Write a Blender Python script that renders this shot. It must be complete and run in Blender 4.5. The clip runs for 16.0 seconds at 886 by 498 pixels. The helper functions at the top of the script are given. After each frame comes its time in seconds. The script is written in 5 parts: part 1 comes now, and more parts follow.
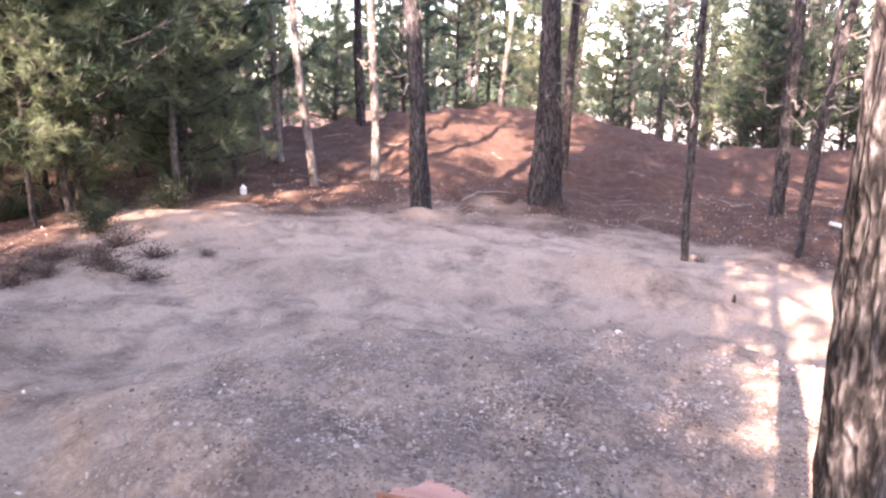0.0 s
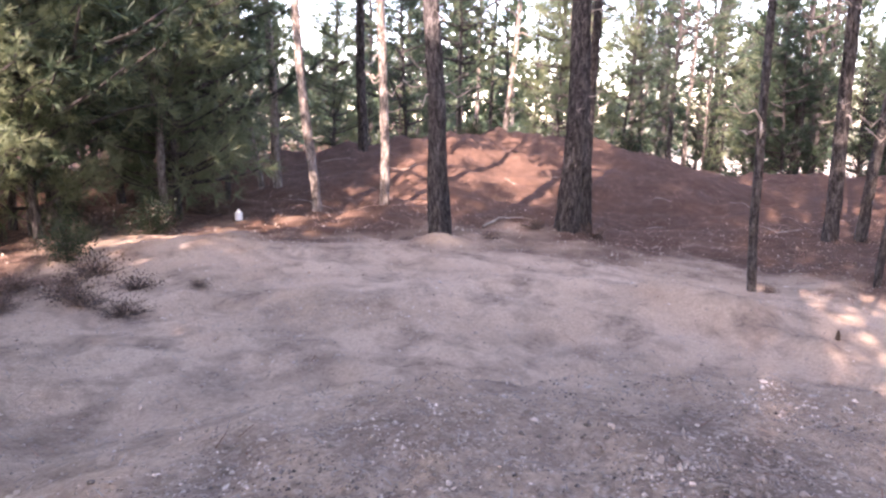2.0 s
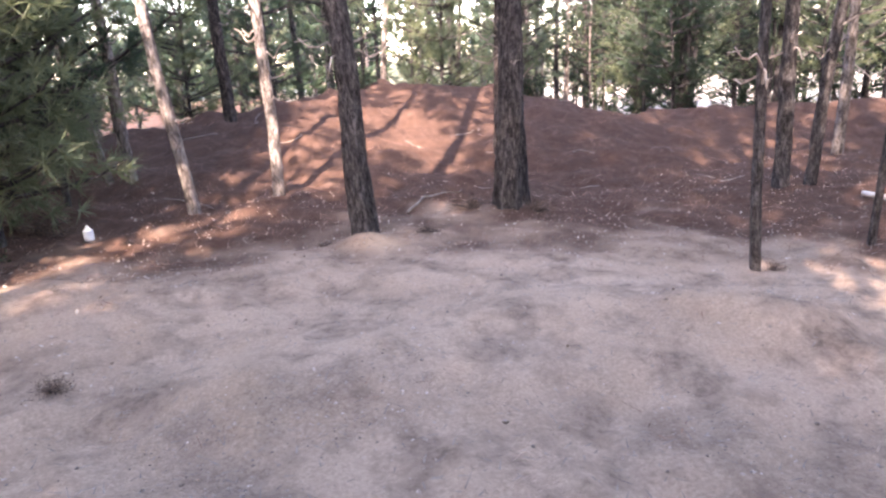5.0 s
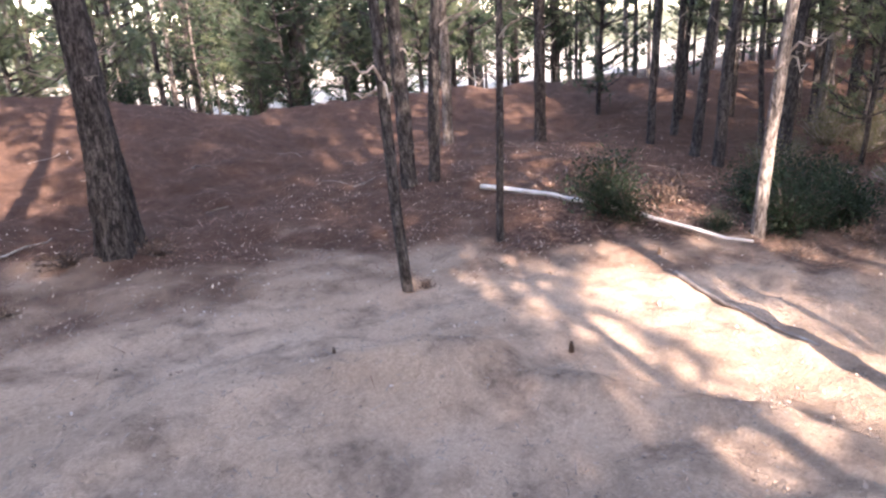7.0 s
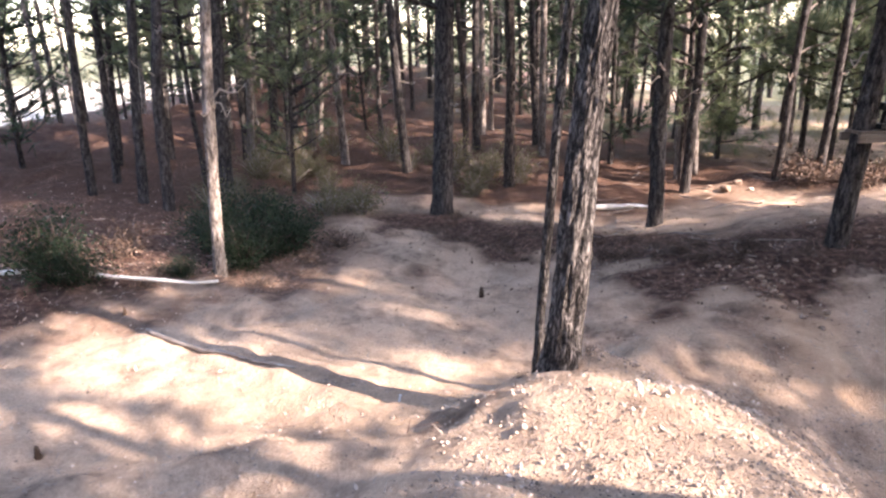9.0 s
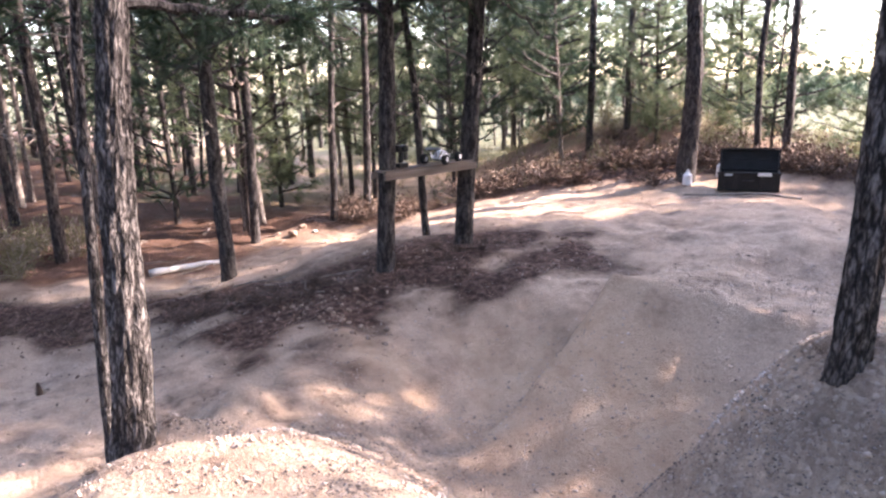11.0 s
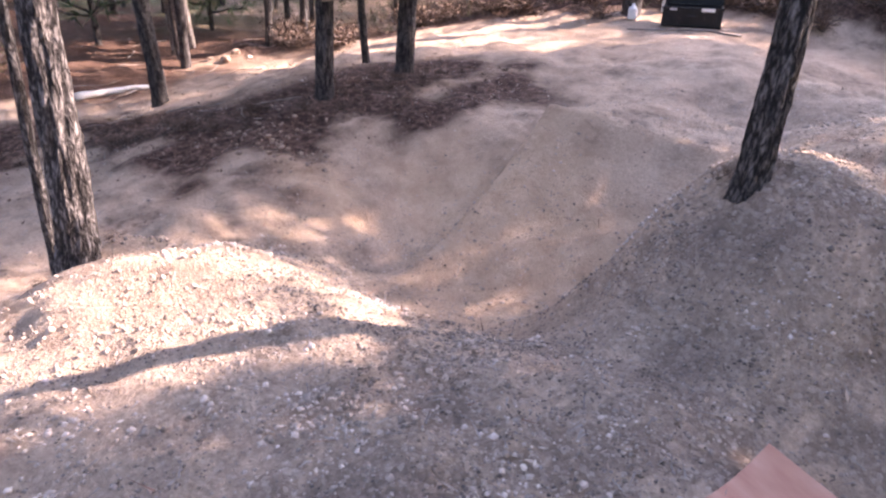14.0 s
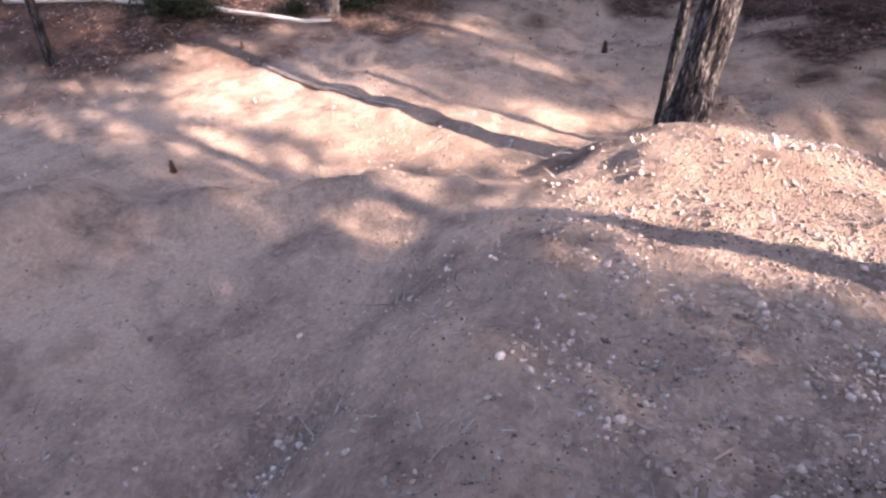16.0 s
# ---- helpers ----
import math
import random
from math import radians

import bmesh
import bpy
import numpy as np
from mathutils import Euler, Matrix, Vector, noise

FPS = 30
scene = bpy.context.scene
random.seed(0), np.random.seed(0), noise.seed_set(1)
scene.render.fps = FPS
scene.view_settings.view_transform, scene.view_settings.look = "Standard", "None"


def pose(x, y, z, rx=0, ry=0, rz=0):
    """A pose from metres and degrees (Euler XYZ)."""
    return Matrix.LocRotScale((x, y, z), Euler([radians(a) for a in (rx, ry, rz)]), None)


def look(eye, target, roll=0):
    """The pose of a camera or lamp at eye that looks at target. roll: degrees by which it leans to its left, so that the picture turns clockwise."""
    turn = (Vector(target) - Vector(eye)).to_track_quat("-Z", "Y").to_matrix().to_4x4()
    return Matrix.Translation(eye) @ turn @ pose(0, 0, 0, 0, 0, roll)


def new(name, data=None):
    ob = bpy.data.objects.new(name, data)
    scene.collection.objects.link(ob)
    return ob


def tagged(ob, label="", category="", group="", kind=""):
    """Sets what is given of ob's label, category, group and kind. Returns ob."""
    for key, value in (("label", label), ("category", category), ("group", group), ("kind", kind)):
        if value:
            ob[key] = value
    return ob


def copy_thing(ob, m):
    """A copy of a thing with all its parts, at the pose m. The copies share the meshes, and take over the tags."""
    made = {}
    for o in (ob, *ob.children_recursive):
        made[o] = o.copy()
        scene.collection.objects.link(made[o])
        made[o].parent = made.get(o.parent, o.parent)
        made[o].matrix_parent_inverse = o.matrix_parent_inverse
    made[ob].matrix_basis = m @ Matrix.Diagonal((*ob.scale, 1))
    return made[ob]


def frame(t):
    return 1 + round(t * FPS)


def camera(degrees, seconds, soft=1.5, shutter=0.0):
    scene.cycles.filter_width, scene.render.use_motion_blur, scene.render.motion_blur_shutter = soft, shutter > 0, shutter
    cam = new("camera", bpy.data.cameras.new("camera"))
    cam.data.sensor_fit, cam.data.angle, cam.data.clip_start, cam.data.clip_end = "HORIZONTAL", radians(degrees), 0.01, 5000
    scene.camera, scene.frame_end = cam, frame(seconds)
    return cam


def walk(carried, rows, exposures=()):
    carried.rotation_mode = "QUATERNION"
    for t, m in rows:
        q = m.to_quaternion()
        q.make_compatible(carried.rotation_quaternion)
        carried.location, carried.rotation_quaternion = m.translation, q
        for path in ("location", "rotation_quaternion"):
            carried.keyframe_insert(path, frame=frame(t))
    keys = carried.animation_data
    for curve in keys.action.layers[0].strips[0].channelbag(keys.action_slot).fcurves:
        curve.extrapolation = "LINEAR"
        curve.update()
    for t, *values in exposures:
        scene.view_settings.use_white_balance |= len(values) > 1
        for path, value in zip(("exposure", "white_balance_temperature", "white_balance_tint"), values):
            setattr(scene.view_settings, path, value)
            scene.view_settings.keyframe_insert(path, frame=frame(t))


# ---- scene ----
cam = camera(66.32, 16.0, soft=2.4)
PATH = [
    (0.0, (0.010, 0.002, 2.024), (-0.119, 9.709, -0.376), 0.73),
    (0.5, (-0.096, 0.211, 1.963), (-0.397, 9.938, -0.341), 0.07),
    (1.0, (-0.259, 0.542, 1.855), (-0.413, 10.245, -0.555), 0.92),
    (1.5, (-0.348, 0.741, 1.840), (-0.373, 10.464, -0.501), 0.65),
    (2.0, (-0.467, 1.117, 1.672), (-0.422, 10.939, -0.205), 0.74),
    (2.5, (-0.654, 1.313, 1.623), (0.068, 11.042, -0.573), -0.81),
    (3.0, (-1.051, 1.888, 1.572), (-0.256, 11.661, -0.394), -0.71),
    (3.2, (-1.143, 1.967, 1.555), (-0.351, 11.726, -0.477), 0.33),
    (5.5, (-1.088, 3.392, 2.049), (1.392, 12.665, -0.753), -3.88),
    (6.0, (-0.999, 3.679, 2.103), (2.133, 12.784, -0.598), -3.85),
    (6.5, (-0.718, 3.929, 2.056), (3.538, 12.577, -0.608), -4.49),
    (7.0, (-0.574, 3.971, 2.117), (5.822, 10.964, -1.073), -3.83),
    (7.5, (-0.483, 4.090, 2.043), (7.563, 9.035, -1.246), -5.12),
    (8.0, (-0.313, 4.019, 2.027), (8.540, 7.337, -1.231), -4.37),
    (8.5, (-0.318, 3.996, 2.070), (8.860, 6.198, -1.233), -1.90),
    (9.0, (-0.400, 4.000, 2.149), (9.138, 4.421, -0.825), -1.39),
    (9.5, (-0.455, 4.019, 2.161), (9.006, 2.593, -0.747), -1.39),
    (9.7, (-0.359, 4.015, 2.115), (9.010, 1.828, -0.611), -0.83),
    (11.8, (-0.604, 3.773, 2.189), (6.436, -2.829, -0.430), -1.06),
    (12.0, (-0.650, 3.790, 2.220), (5.984, -3.210, -0.422), -0.13),
    (12.5, (-0.749, 3.853, 2.267), (5.104, -3.820, -0.353), 1.43),
    (13.0, (-0.688, 3.823, 2.196), (5.424, -3.344, -1.162), 0.38),
    (13.5, (-0.622, 3.807, 2.130), (6.083, -2.475, -1.818), -0.26),
    (14.0, (-0.594, 3.914, 2.093), (6.435, -1.513, -2.504), 0.76),
    (14.5, (-0.650, 4.000, 2.139), (6.971, 0.116, -3.041), -0.52),
    (15.0, (-0.526, 3.995, 2.018), (7.503, 1.681, -3.476), -1.97),
    (15.5, (-0.391, 4.030, 1.929), (7.681, 3.358, -3.936), -1.33),
    (16.0, (-0.375, 4.037, 1.950), (7.476, 5.884, -3.962), -2.35),
]
walk(cam, [(t, look(e, g, r)) for t, e, g, r in PATH],
     exposures=[(0.0, 4.0, 7450, 36), (1.0, 3.7, 7450, 36), (2.5, 3.65, 7400, 35), (6.0, 3.75, 7350, 28), (7.0, 3.4, 7300, 26), (9.0, 3.28, 7200, 24), (12.5, 3.65, 6900, 32), (14.0, 3.5, 7150, 34), (15.0, 3.05, 7150, 35), (16.0, 2.95, 7150, 35)])

# ---------------------------------------------------------------- world, sun
SUN_AZ = Vector((-0.44, -0.90, 0.0)).normalized()     # the side that the sun stands on
SUN_EL = radians(33)
SUN_DIR = Vector((SUN_AZ.x * math.cos(SUN_EL), SUN_AZ.y * math.cos(SUN_EL), math.sin(SUN_EL)))
world = bpy.data.worlds.new("sky")
scene.world = world
world.use_nodes = True
wn = world.node_tree
sky = wn.nodes.new("ShaderNodeTexSky")
sky.sky_type, sky.sun_disc, sky.sun_elevation = "NISHITA", False, SUN_EL
sky.sun_rotation = math.atan2(SUN_AZ.x, SUN_AZ.y)
sky.dust_density, sky.air_density = 0.8, 1.0
wn.links.new(sky.outputs[0], wn.nodes["Background"].inputs[0])
wn.nodes["Background"].inputs[1].default_value = 0.15
sun = new("sun", bpy.data.lights.new("sun", "SUN"))
sun.data.energy, sun.data.angle, sun.data.color = 2.75, radians(0.6), (1.0, 0.94, 0.87)
sun.matrix_world = look(SUN_DIR * 40, (0, 0, 0))


# ---------------------------------------------------------------- numeric noise
def lattice(ix, iy, iz, seed):
    n = (ix * 374761393 + iy * 668265263 + iz * 2147483647 + seed * 974634541) & 0xFFFFFFFF
    n = ((n ^ (n >> 13)) * 1274126177) & 0xFFFFFFFF
    n = ((n ^ (n >> 16)) * 2246822519) & 0xFFFFFFFF
    return ((n ^ (n >> 15)) & 0xFFFF) / 65535.0


def vnoise(x, y, z=0.0, seed=0):
    x, y, z = np.broadcast_arrays(np.asarray(x, float), np.asarray(y, float), np.asarray(z, float))
    fx, fy, fz = np.floor(x), np.floor(y), np.floor(z)
    u, v, w = x - fx, y - fy, z - fz
    u, v, w = u * u * (3 - 2 * u), v * v * (3 - 2 * v), w * w * (3 - 2 * w)
    ix, iy, iz = fx.astype(np.int64), fy.astype(np.int64), fz.astype(np.int64)
    out = 0
    for a in (0, 1):
        for b in (0, 1):
            for c in (0, 1):
                wt = (u if a else 1 - u) * (v if b else 1 - v) * (w if c else 1 - w)
                out = out + wt * lattice(ix + a, iy + b, iz + c, seed)
    return out * 2 - 1


def fbm(x, y, z=0.0, octaves=4, seed=0):
    s, amp = 0, 1.0
    for o in range(octaves):
        s = s + amp * vnoise(np.asarray(x) * 2 ** o, np.asarray(y) * 2 ** o, np.asarray(z) * 2 ** o, seed + o * 7)
        amp *= 0.5
    return s


def step01(v, a, b):
    t = np.clip((v - a) / (b - a), 0, 1)
    return t * t * (3 - 2 * t)


# ---------------------------------------------------------------- the lie of the land
def bump(x, y, cx, cy, sx, sy, h, p=2.0, turn=0.0):
    c, s = math.cos(radians(turn)), math.sin(radians(turn))
    dx, dy = x - cx, y - cy
    r = np.sqrt(((c * dx + s * dy) / sx) ** 2 + ((-s * dx + c * dy) / sy) ** 2)
    return h * np.exp(-r ** p)


BERM = ((-16, 13.5, 0.3), (-9, 15.5, 0.45), (-4, 17.0, 0.85), (-1.4, 16.9, 1.27), (1.1, 19.2, 1.45), (2.3, 18.4, 1.40), (4.1, 18.0, 1.1),
        (6.4, 18.3, 0.45), (8.3, 17.4, 0.55), (11, 17.2, 0.45), (14, 15.2, 0.45), (16.5, 13.6, 0.35), (20, 12.5, 0.4),
        (26, 9.8, 1.1), (33, 4, 1.0))


def plain(x, y):
    return 0.05 - 0.055 * np.clip(x, -1.5, 10) - 0.010 * np.clip(np.hypot(x, y) - 22, 0, 120) - 0.9 * step01(y, 21.0, 26.0)


def berm(x, y):
    best = np.full(np.shape(x), 0.0)
    for (ax, ay, az), (bx, by, bz) in zip(BERM, BERM[1:]):
        ex, ey = bx - ax, by - ay
        t = np.clip(((x - ax) * ex + (y - ay) * ey) / (ex * ex + ey * ey), 0, 1)
        px, py = ax + t * ex, ay + t * ey
        d = np.hypot(x - px, y - py)
        front = (px - x) * px + (py - y) * (py - 4) > 0
        s = np.clip(d / np.where(front, 8.0, 5.0), 0, 1)
        best = np.maximum(best, (az + t * (bz - az) - plain(px, py)) * (1 - s) ** 2.1)
    return best


RIM = ((11.6, -1.2), (9.6, -3.4), (8.2, -5.2), (6.6, -6.9), (4.6, -7.6), (2.6, -8.0), (0.2, -8.7), (-2.5, -9.0))


BROW = ((9.3, 4.7), (7.7, 3.0), (6.3, 1.6), (6.0, 0.4), (5.7, -0.7))      # brushy edge between bowl and shelf, its dark ground partly painted shade


CREST = ((1.5, 7.1), (1.95, 6.85), (2.3, 6.4), (2.6, 5.85), (2.78, 5.1), (2.75, 4.7))      # worn landing beside the track


def along(x, y, points, wide):
    """1 along a line of points, falling off to each side."""
    best = np.zeros(np.shape(x))
    for (ax, ay), (bx, by) in zip(points, points[1:]):
        ex, ey = bx - ax, by - ay
        t = np.clip(((x - ax) * ex + (y - ay) * ey) / (ex * ex + ey * ey), 0, 1)
        best = np.maximum(best, np.exp(-(np.hypot(x - ax - t * ex, y - ay - t * ey) / wide) ** 2))
    return best


def rim(x, y):
    return along(x, y, RIM, 0.75)


def take_off(x, y, z):
    """A smooth clay face that climbs out of the bowl to a straight, sharp lip, and a lower deck behind it."""
    dx, dy = x - 2.55, y + 0.35
    v, w = 0.13 * dx - 0.99 * dy, 0.99 * dx + 0.13 * dy
    face = -0.44 + 0.98 * np.clip((v + 1.9) / 1.9, 0, 1) ** 1.5
    deck = 0.54 - 0.05 * step01(v, 0.02, 0.12) - 0.35 * step01(v, 0.6, 2.4)
    share = (1 - step01(np.abs(w + 0.04 * vnoise(v * 3, w * 3, 0, 17)), 0.78, 1.0)) * step01(v, -1.9, -1.2) * (1 - step01(v, 1.0, 2.4))
    return z + share * (np.where(v < 0, face, deck) - z)


def height(x, y):
    x, y = np.asarray(x, float), np.asarray(y, float)
    z = plain(x, y) + berm(x, y)
    z = z + bump(x, y, 0.35, -1.0, 2.0, 2.5, 0.80, 3)               # mound where the walk begins
    z = z + bump(x, y, 0.85, 1.08, 0.80, 0.68, 0.62, 2.5)
    z = z + bump(x, y, 0.7, 3.35, 2.6, 1.45, 0.43, 6, 4)            # jump that the walk ends on
    z = z + bump(x, y, 3.1, 3.35, 0.75, 0.65, 0.24, 2.5)
    z = z + bump(x, y, 2.40, 2.70, 0.95, 0.52, 0.11, 3, -22)         # shoulder of the jump above the bowl
    z = z - 0.12 * along(x, y, ((0.66, 5.12), (0.90, 4.98), (1.05, 4.86)), 0.11)
    z = z + bump(x, y, 3.0, 1.05, 1.9, 0.95, -0.42, 3, -12)         # bowl between the jumps
    z = z + bump(x, y, 6.2, -3.4, 3.6, 5.2, 0.58, 4)                # level ground round the shelf
    z = z + bump(x, y, 2.6, -3.6, 1.6, 0.8, 0.22, 2.4, 10)          # low jump behind the lip
    z = z + bump(x, y, 0.5, 7.1, 2.4, 0.75, 0.13, 3, 6)
    z = z + bump(x, y, 2.2, 6.85, 0.8, 0.45, 0.12, 3)
    z = z + 0.17 * along(x, y, CREST, 0.24) * (0.8 + 0.4 * vnoise(x * 2.2, y * 2.2, 0, 61))
    z = z + 0.19 * along(x, y, ((3.4, 3.2), (3.85, 2.85), (4.25, 2.65)), 0.24)
    z = z + bump(x, y, -4.2, 3.6, 1.9, 1.7, 0.22, 3)
    z = z + bump(x, y, -3.4, 8.6, 1.8, 1.0, 0.16, 2)
    z = z + bump(x, y, 7.4, 10.9, 2.6, 2.4, 0.42, 2)
    z = z + bump(x, y, 5.6, 7.9, 1.1, 1.6, 0.14, 2)
    z = z + bump(x, y, 1.39, 10.9, 0.7, 0.55, 0.12, 2)
    z = z + bump(x, y, -0.48, 9.88, 0.30, 0.25, 0.11, 2)
    z = z + bump(x, y, 11.2, -10.2, 4.2, 4.4, 1.65, 2.4)            # brushy hill behind the case
    z = z + bump(x, y, 4.1, -8.5, 1.4, 1.0, 1.05, 2)
    z = z + bump(x, y, 0.4, -10.4, 3.4, 1.6, 0.45, 2.5)
    z = z + 0.22 * rim(x, y)                                        # windrow of roots and brush
    z = z + bump(x, y, 6.4, 3.8, 2.2, 1.1, -0.20, 2.5, 4)           # worn track
    z = take_off(x, y, z)
    z = z + 0.045 * fbm(x * 0.9, y * 0.9, 0, 3, 3) + 0.024 * fbm(x * 2.3, y * 2.3, 0, 2, 15) + 0.023 * fbm(x * 4.1, y * 4.1, 0, 4, 9)
    z = z + 0.085 * fbm(x * 1.5, y * 1.5, 0, 5, 41) * step01(y, 10.5, 13.0)
    z = z + 0.013 * fbm(x * 8.3, y * 8.3, 0, 2, 71) * step01(-np.hypot(x - 1.5, y - 2.5), -6.0, -3.0)
    return z


def ground_z(x, y):
    return float(height(np.array([x]), np.array([y]))[0])


# ---------------------------------------------------------------- materials
def material(name, colours, scale=3.0, rough=0.9, bump_size=0.0, bump_scale=30.0, stretch=(1, 1, 1), metal=0.0, island=0.0, detail=8.0):
    m = bpy.data.materials.new(name)
    m.use_nodes = True
    t = m.node_tree
    b = t.nodes["Principled BSDF"]
    b.inputs["Roughness"].default_value, b.inputs["Metallic"].default_value = rough, metal
    b.inputs["Specular IOR Level"].default_value = 0.25
    co = t.nodes.new("ShaderNodeTexCoord")
    mp = t.nodes.new("ShaderNodeMapping")
    mp.inputs["Scale"].default_value = stretch
    t.links.new(co.outputs["Object"], mp.inputs[0])
    n = t.nodes.new("ShaderNodeTexNoise")
    n.inputs["Scale"].default_value, n.inputs["Detail"].default_value = scale, detail
    t.links.new(mp.outputs[0], n.inputs["Vector"])
    r = t.nodes.new("ShaderNodeValToRGB")
    k = len(colours)
    while len(r.color_ramp.elements) < k:
        r.color_ramp.elements.new(0.5)
    for i, c in enumerate(colours):
        r.color_ramp.elements[i].position = 0.3 + 0.4 * i / max(k - 1, 1)
        r.color_ramp.elements[i].color = (*c, 1)
    t.links.new(n.outputs[0], r.inputs[0])
    out = r.outputs[0]
    if island:
        g = t.nodes.new("ShaderNodeNewGeometry")
        h = t.nodes.new("ShaderNodeHueSaturation")
        q = t.nodes.new("ShaderNodeMapRange")
        q.inputs[3].default_value, q.inputs[4].default_value = 1 - island, 1 + island
        t.links.new(g.outputs["Random Per Island"], q.inputs[0])
        t.links.new(q.outputs[0], h.inputs["Value"])
        t.links.new(out, h.inputs["Color"])
        out = h.outputs[0]
    t.links.new(out, b.inputs["Base Color"])
    if bump_size:
        n2 = t.nodes.new("ShaderNodeTexNoise")
        n2.inputs["Scale"].default_value, n2.inputs["Detail"].default_value = bump_scale, 6
        t.links.new(mp.outputs[0], n2.inputs["Vector"])
        bp = t.nodes.new("ShaderNodeBump")
        bp.inputs["Distance"].default_value = bump_size
        t.links.new(n2.outputs[0], bp.inputs["Height"])
        t.links.new(bp.outputs[0], b.inputs["Normal"])
    return m


def leaf_material(name, colours, through_colour, island=0.35):
    m = material(name, colours, 1.2, 0.55, island=island)
    t = m.node_tree
    b = t.nodes["Principled BSDF"]
    tr = t.nodes.new("ShaderNodeBsdfTranslucent")
    tr.inputs[0].default_value = (*through_colour, 1)
    mx = t.nodes.new("ShaderNodeMixShader")
    mx.inputs[0].default_value = 0.35
    t.links.new(b.outputs[0], mx.inputs[1])
    t.links.new(tr.outputs[0], mx.inputs[2])
    t.links.new(mx.outputs[0], t.nodes["Material Output"].inputs[0])
    return m


def ground_material():
    m = bpy.data.materials.new("trodden_earth")
    m.use_nodes = True
    t = m.node_tree
    L, N = t.links, t.nodes
    b = N["Principled BSDF"]
    b.inputs["Roughness"].default_value = 0.95
    b.inputs["Specular IOR Level"].default_value = 0.15
    co = N.new("ShaderNodeTexCoord")

    def noise_node(scale, detail=6, rough=0.6):
        n = N.new("ShaderNodeTexNoise")
        n.inputs["Scale"].default_value, n.inputs["Detail"].default_value, n.inputs["Roughness"].default_value = scale, detail, rough
        L.new(co.outputs["Object"], n.inputs["Vector"])
        return n.outputs[0]

    def ramp(src, stops):
        r = N.new("ShaderNodeValToRGB")
        while len(r.color_ramp.elements) < len(stops):
            r.color_ramp.elements.new(0.5)
        for e, (p, c) in zip(r.color_ramp.elements, stops):
            e.position, e.color = p, (*c, 1)
        L.new(src, r.inputs[0])
        return r.outputs[0]

    def mix(fac, a, c):
        x = N.new("ShaderNodeMix")
        x.data_type = "RGBA"
        L.new(fac, x.inputs[0])
        L.new(a, x.inputs[6])
        L.new(c, x.inputs[7])
        return x.outputs[2]

    def attr(name):
        a = N.new("ShaderNodeAttribute")
        a.attribute_name = name
        return a.outputs["Fac"]

    def mathn(op, a, c):
        x = N.new("ShaderNodeMath")
        x.operation, x.use_clamp = op, True
        for i, s in enumerate((a, c)):
            if isinstance(s, float):
                x.inputs[i].default_value = s
            else:
                L.new(s, x.inputs[i])
        return x.outputs[0]

    big, mid, fine = noise_node(0.7), noise_node(5.0, 8, 0.65), noise_node(45.0, 6, 0.7)
    speck = noise_node(160.0, 3, 0.6)
    lump = noise_node(13.0, 5, 0.6)
    patch = noise_node(2.3, 7, 0.68)
    dirt = mix(mid, ramp(big, [(0.3, (0.37, 0.255, 0.175)), (0.5, (0.55, 0.395, 0.285)), (0.72, (0.66, 0.495, 0.37))]),
               ramp(fine, [(0.3, (0.23, 0.155, 0.108)), (0.6, (0.57, 0.41, 0.295)), (0.8, (0.74, 0.58, 0.45))]))
    duff = ramp(lump, [(0.3, (0.13, 0.090, 0.068)), (0.7, (0.36, 0.255, 0.19))])
    dirt = mix(mathn("MULTIPLY", mathn("SUBTRACT", patch, 0.47), 5.0), dirt, duff)
    straw = mix(fine, ramp(mid, [(0.3, (0.040, 0.021, 0.015)), (0.55, (0.108, 0.060, 0.042)), (0.75, (0.27, 0.172, 0.124))]),
                ramp(speck, [(0.3, (0.032, 0.017, 0.013)), (0.7, (0.19, 0.108, 0.076))]))
    gravel = mix(speck, ramp(fine, [(0.3, (0.055, 0.043, 0.038)), (0.5, (0.19, 0.145, 0.122)), (0.72, (0.54, 0.43, 0.35))]),
                 ramp(mid, [(0.3, (0.085, 0.066, 0.058)), (0.7, (0.36, 0.27, 0.21))]))
    cells = N.new("ShaderNodeTexVoronoi")
    cells.inputs["Scale"].default_value = 48.0
    L.new(co.outputs["Object"], cells.inputs["Vector"])
    grey = N.new("ShaderNodeSeparateColor")
    L.new(cells.outputs["Color"], grey.inputs[0])
    pebbles = ramp(grey.outputs[0], [(0.0, (0.045, 0.036, 0.033)), (0.35, (0.12, 0.094, 0.080)), (0.75, (0.30, 0.232, 0.188)), (0.97, (0.60, 0.50, 0.42))])
    gravel = mix(mathn("MULTIPLY", mathn("SUBTRACT", mid, 0.30), 2.2), pebbles, gravel)
    clay = ramp(mid, [(0.3, (0.50, 0.32, 0.20)), (0.6, (0.66, 0.455, 0.30)), (0.8, (0.74, 0.545, 0.385))])
    sand = ramp(mid, [(0.3, (0.30, 0.26, 0.20)), (0.7, (0.50, 0.44, 0.36))])
    grass = ramp(patch, [(0.3, (0.07, 0.075, 0.04)), (0.55, (0.14, 0.135, 0.075)), (0.75, (0.27, 0.24, 0.16))])
    # dark brush litter, with the shade lying on it put into the colour
    mulch_shade = ramp(lump, [(0.3, (0.030, 0.018, 0.014)), (0.5, (0.085, 0.049, 0.037)), (0.75, (0.25, 0.160, 0.122))])

    def edge(name, soft=0.55):
        j = mathn("MULTIPLY", fine, soft)
        return mathn("ADD", attr(name), mathn("SUBTRACT", mathn("MULTIPLY", attr(name), j), 0.12))
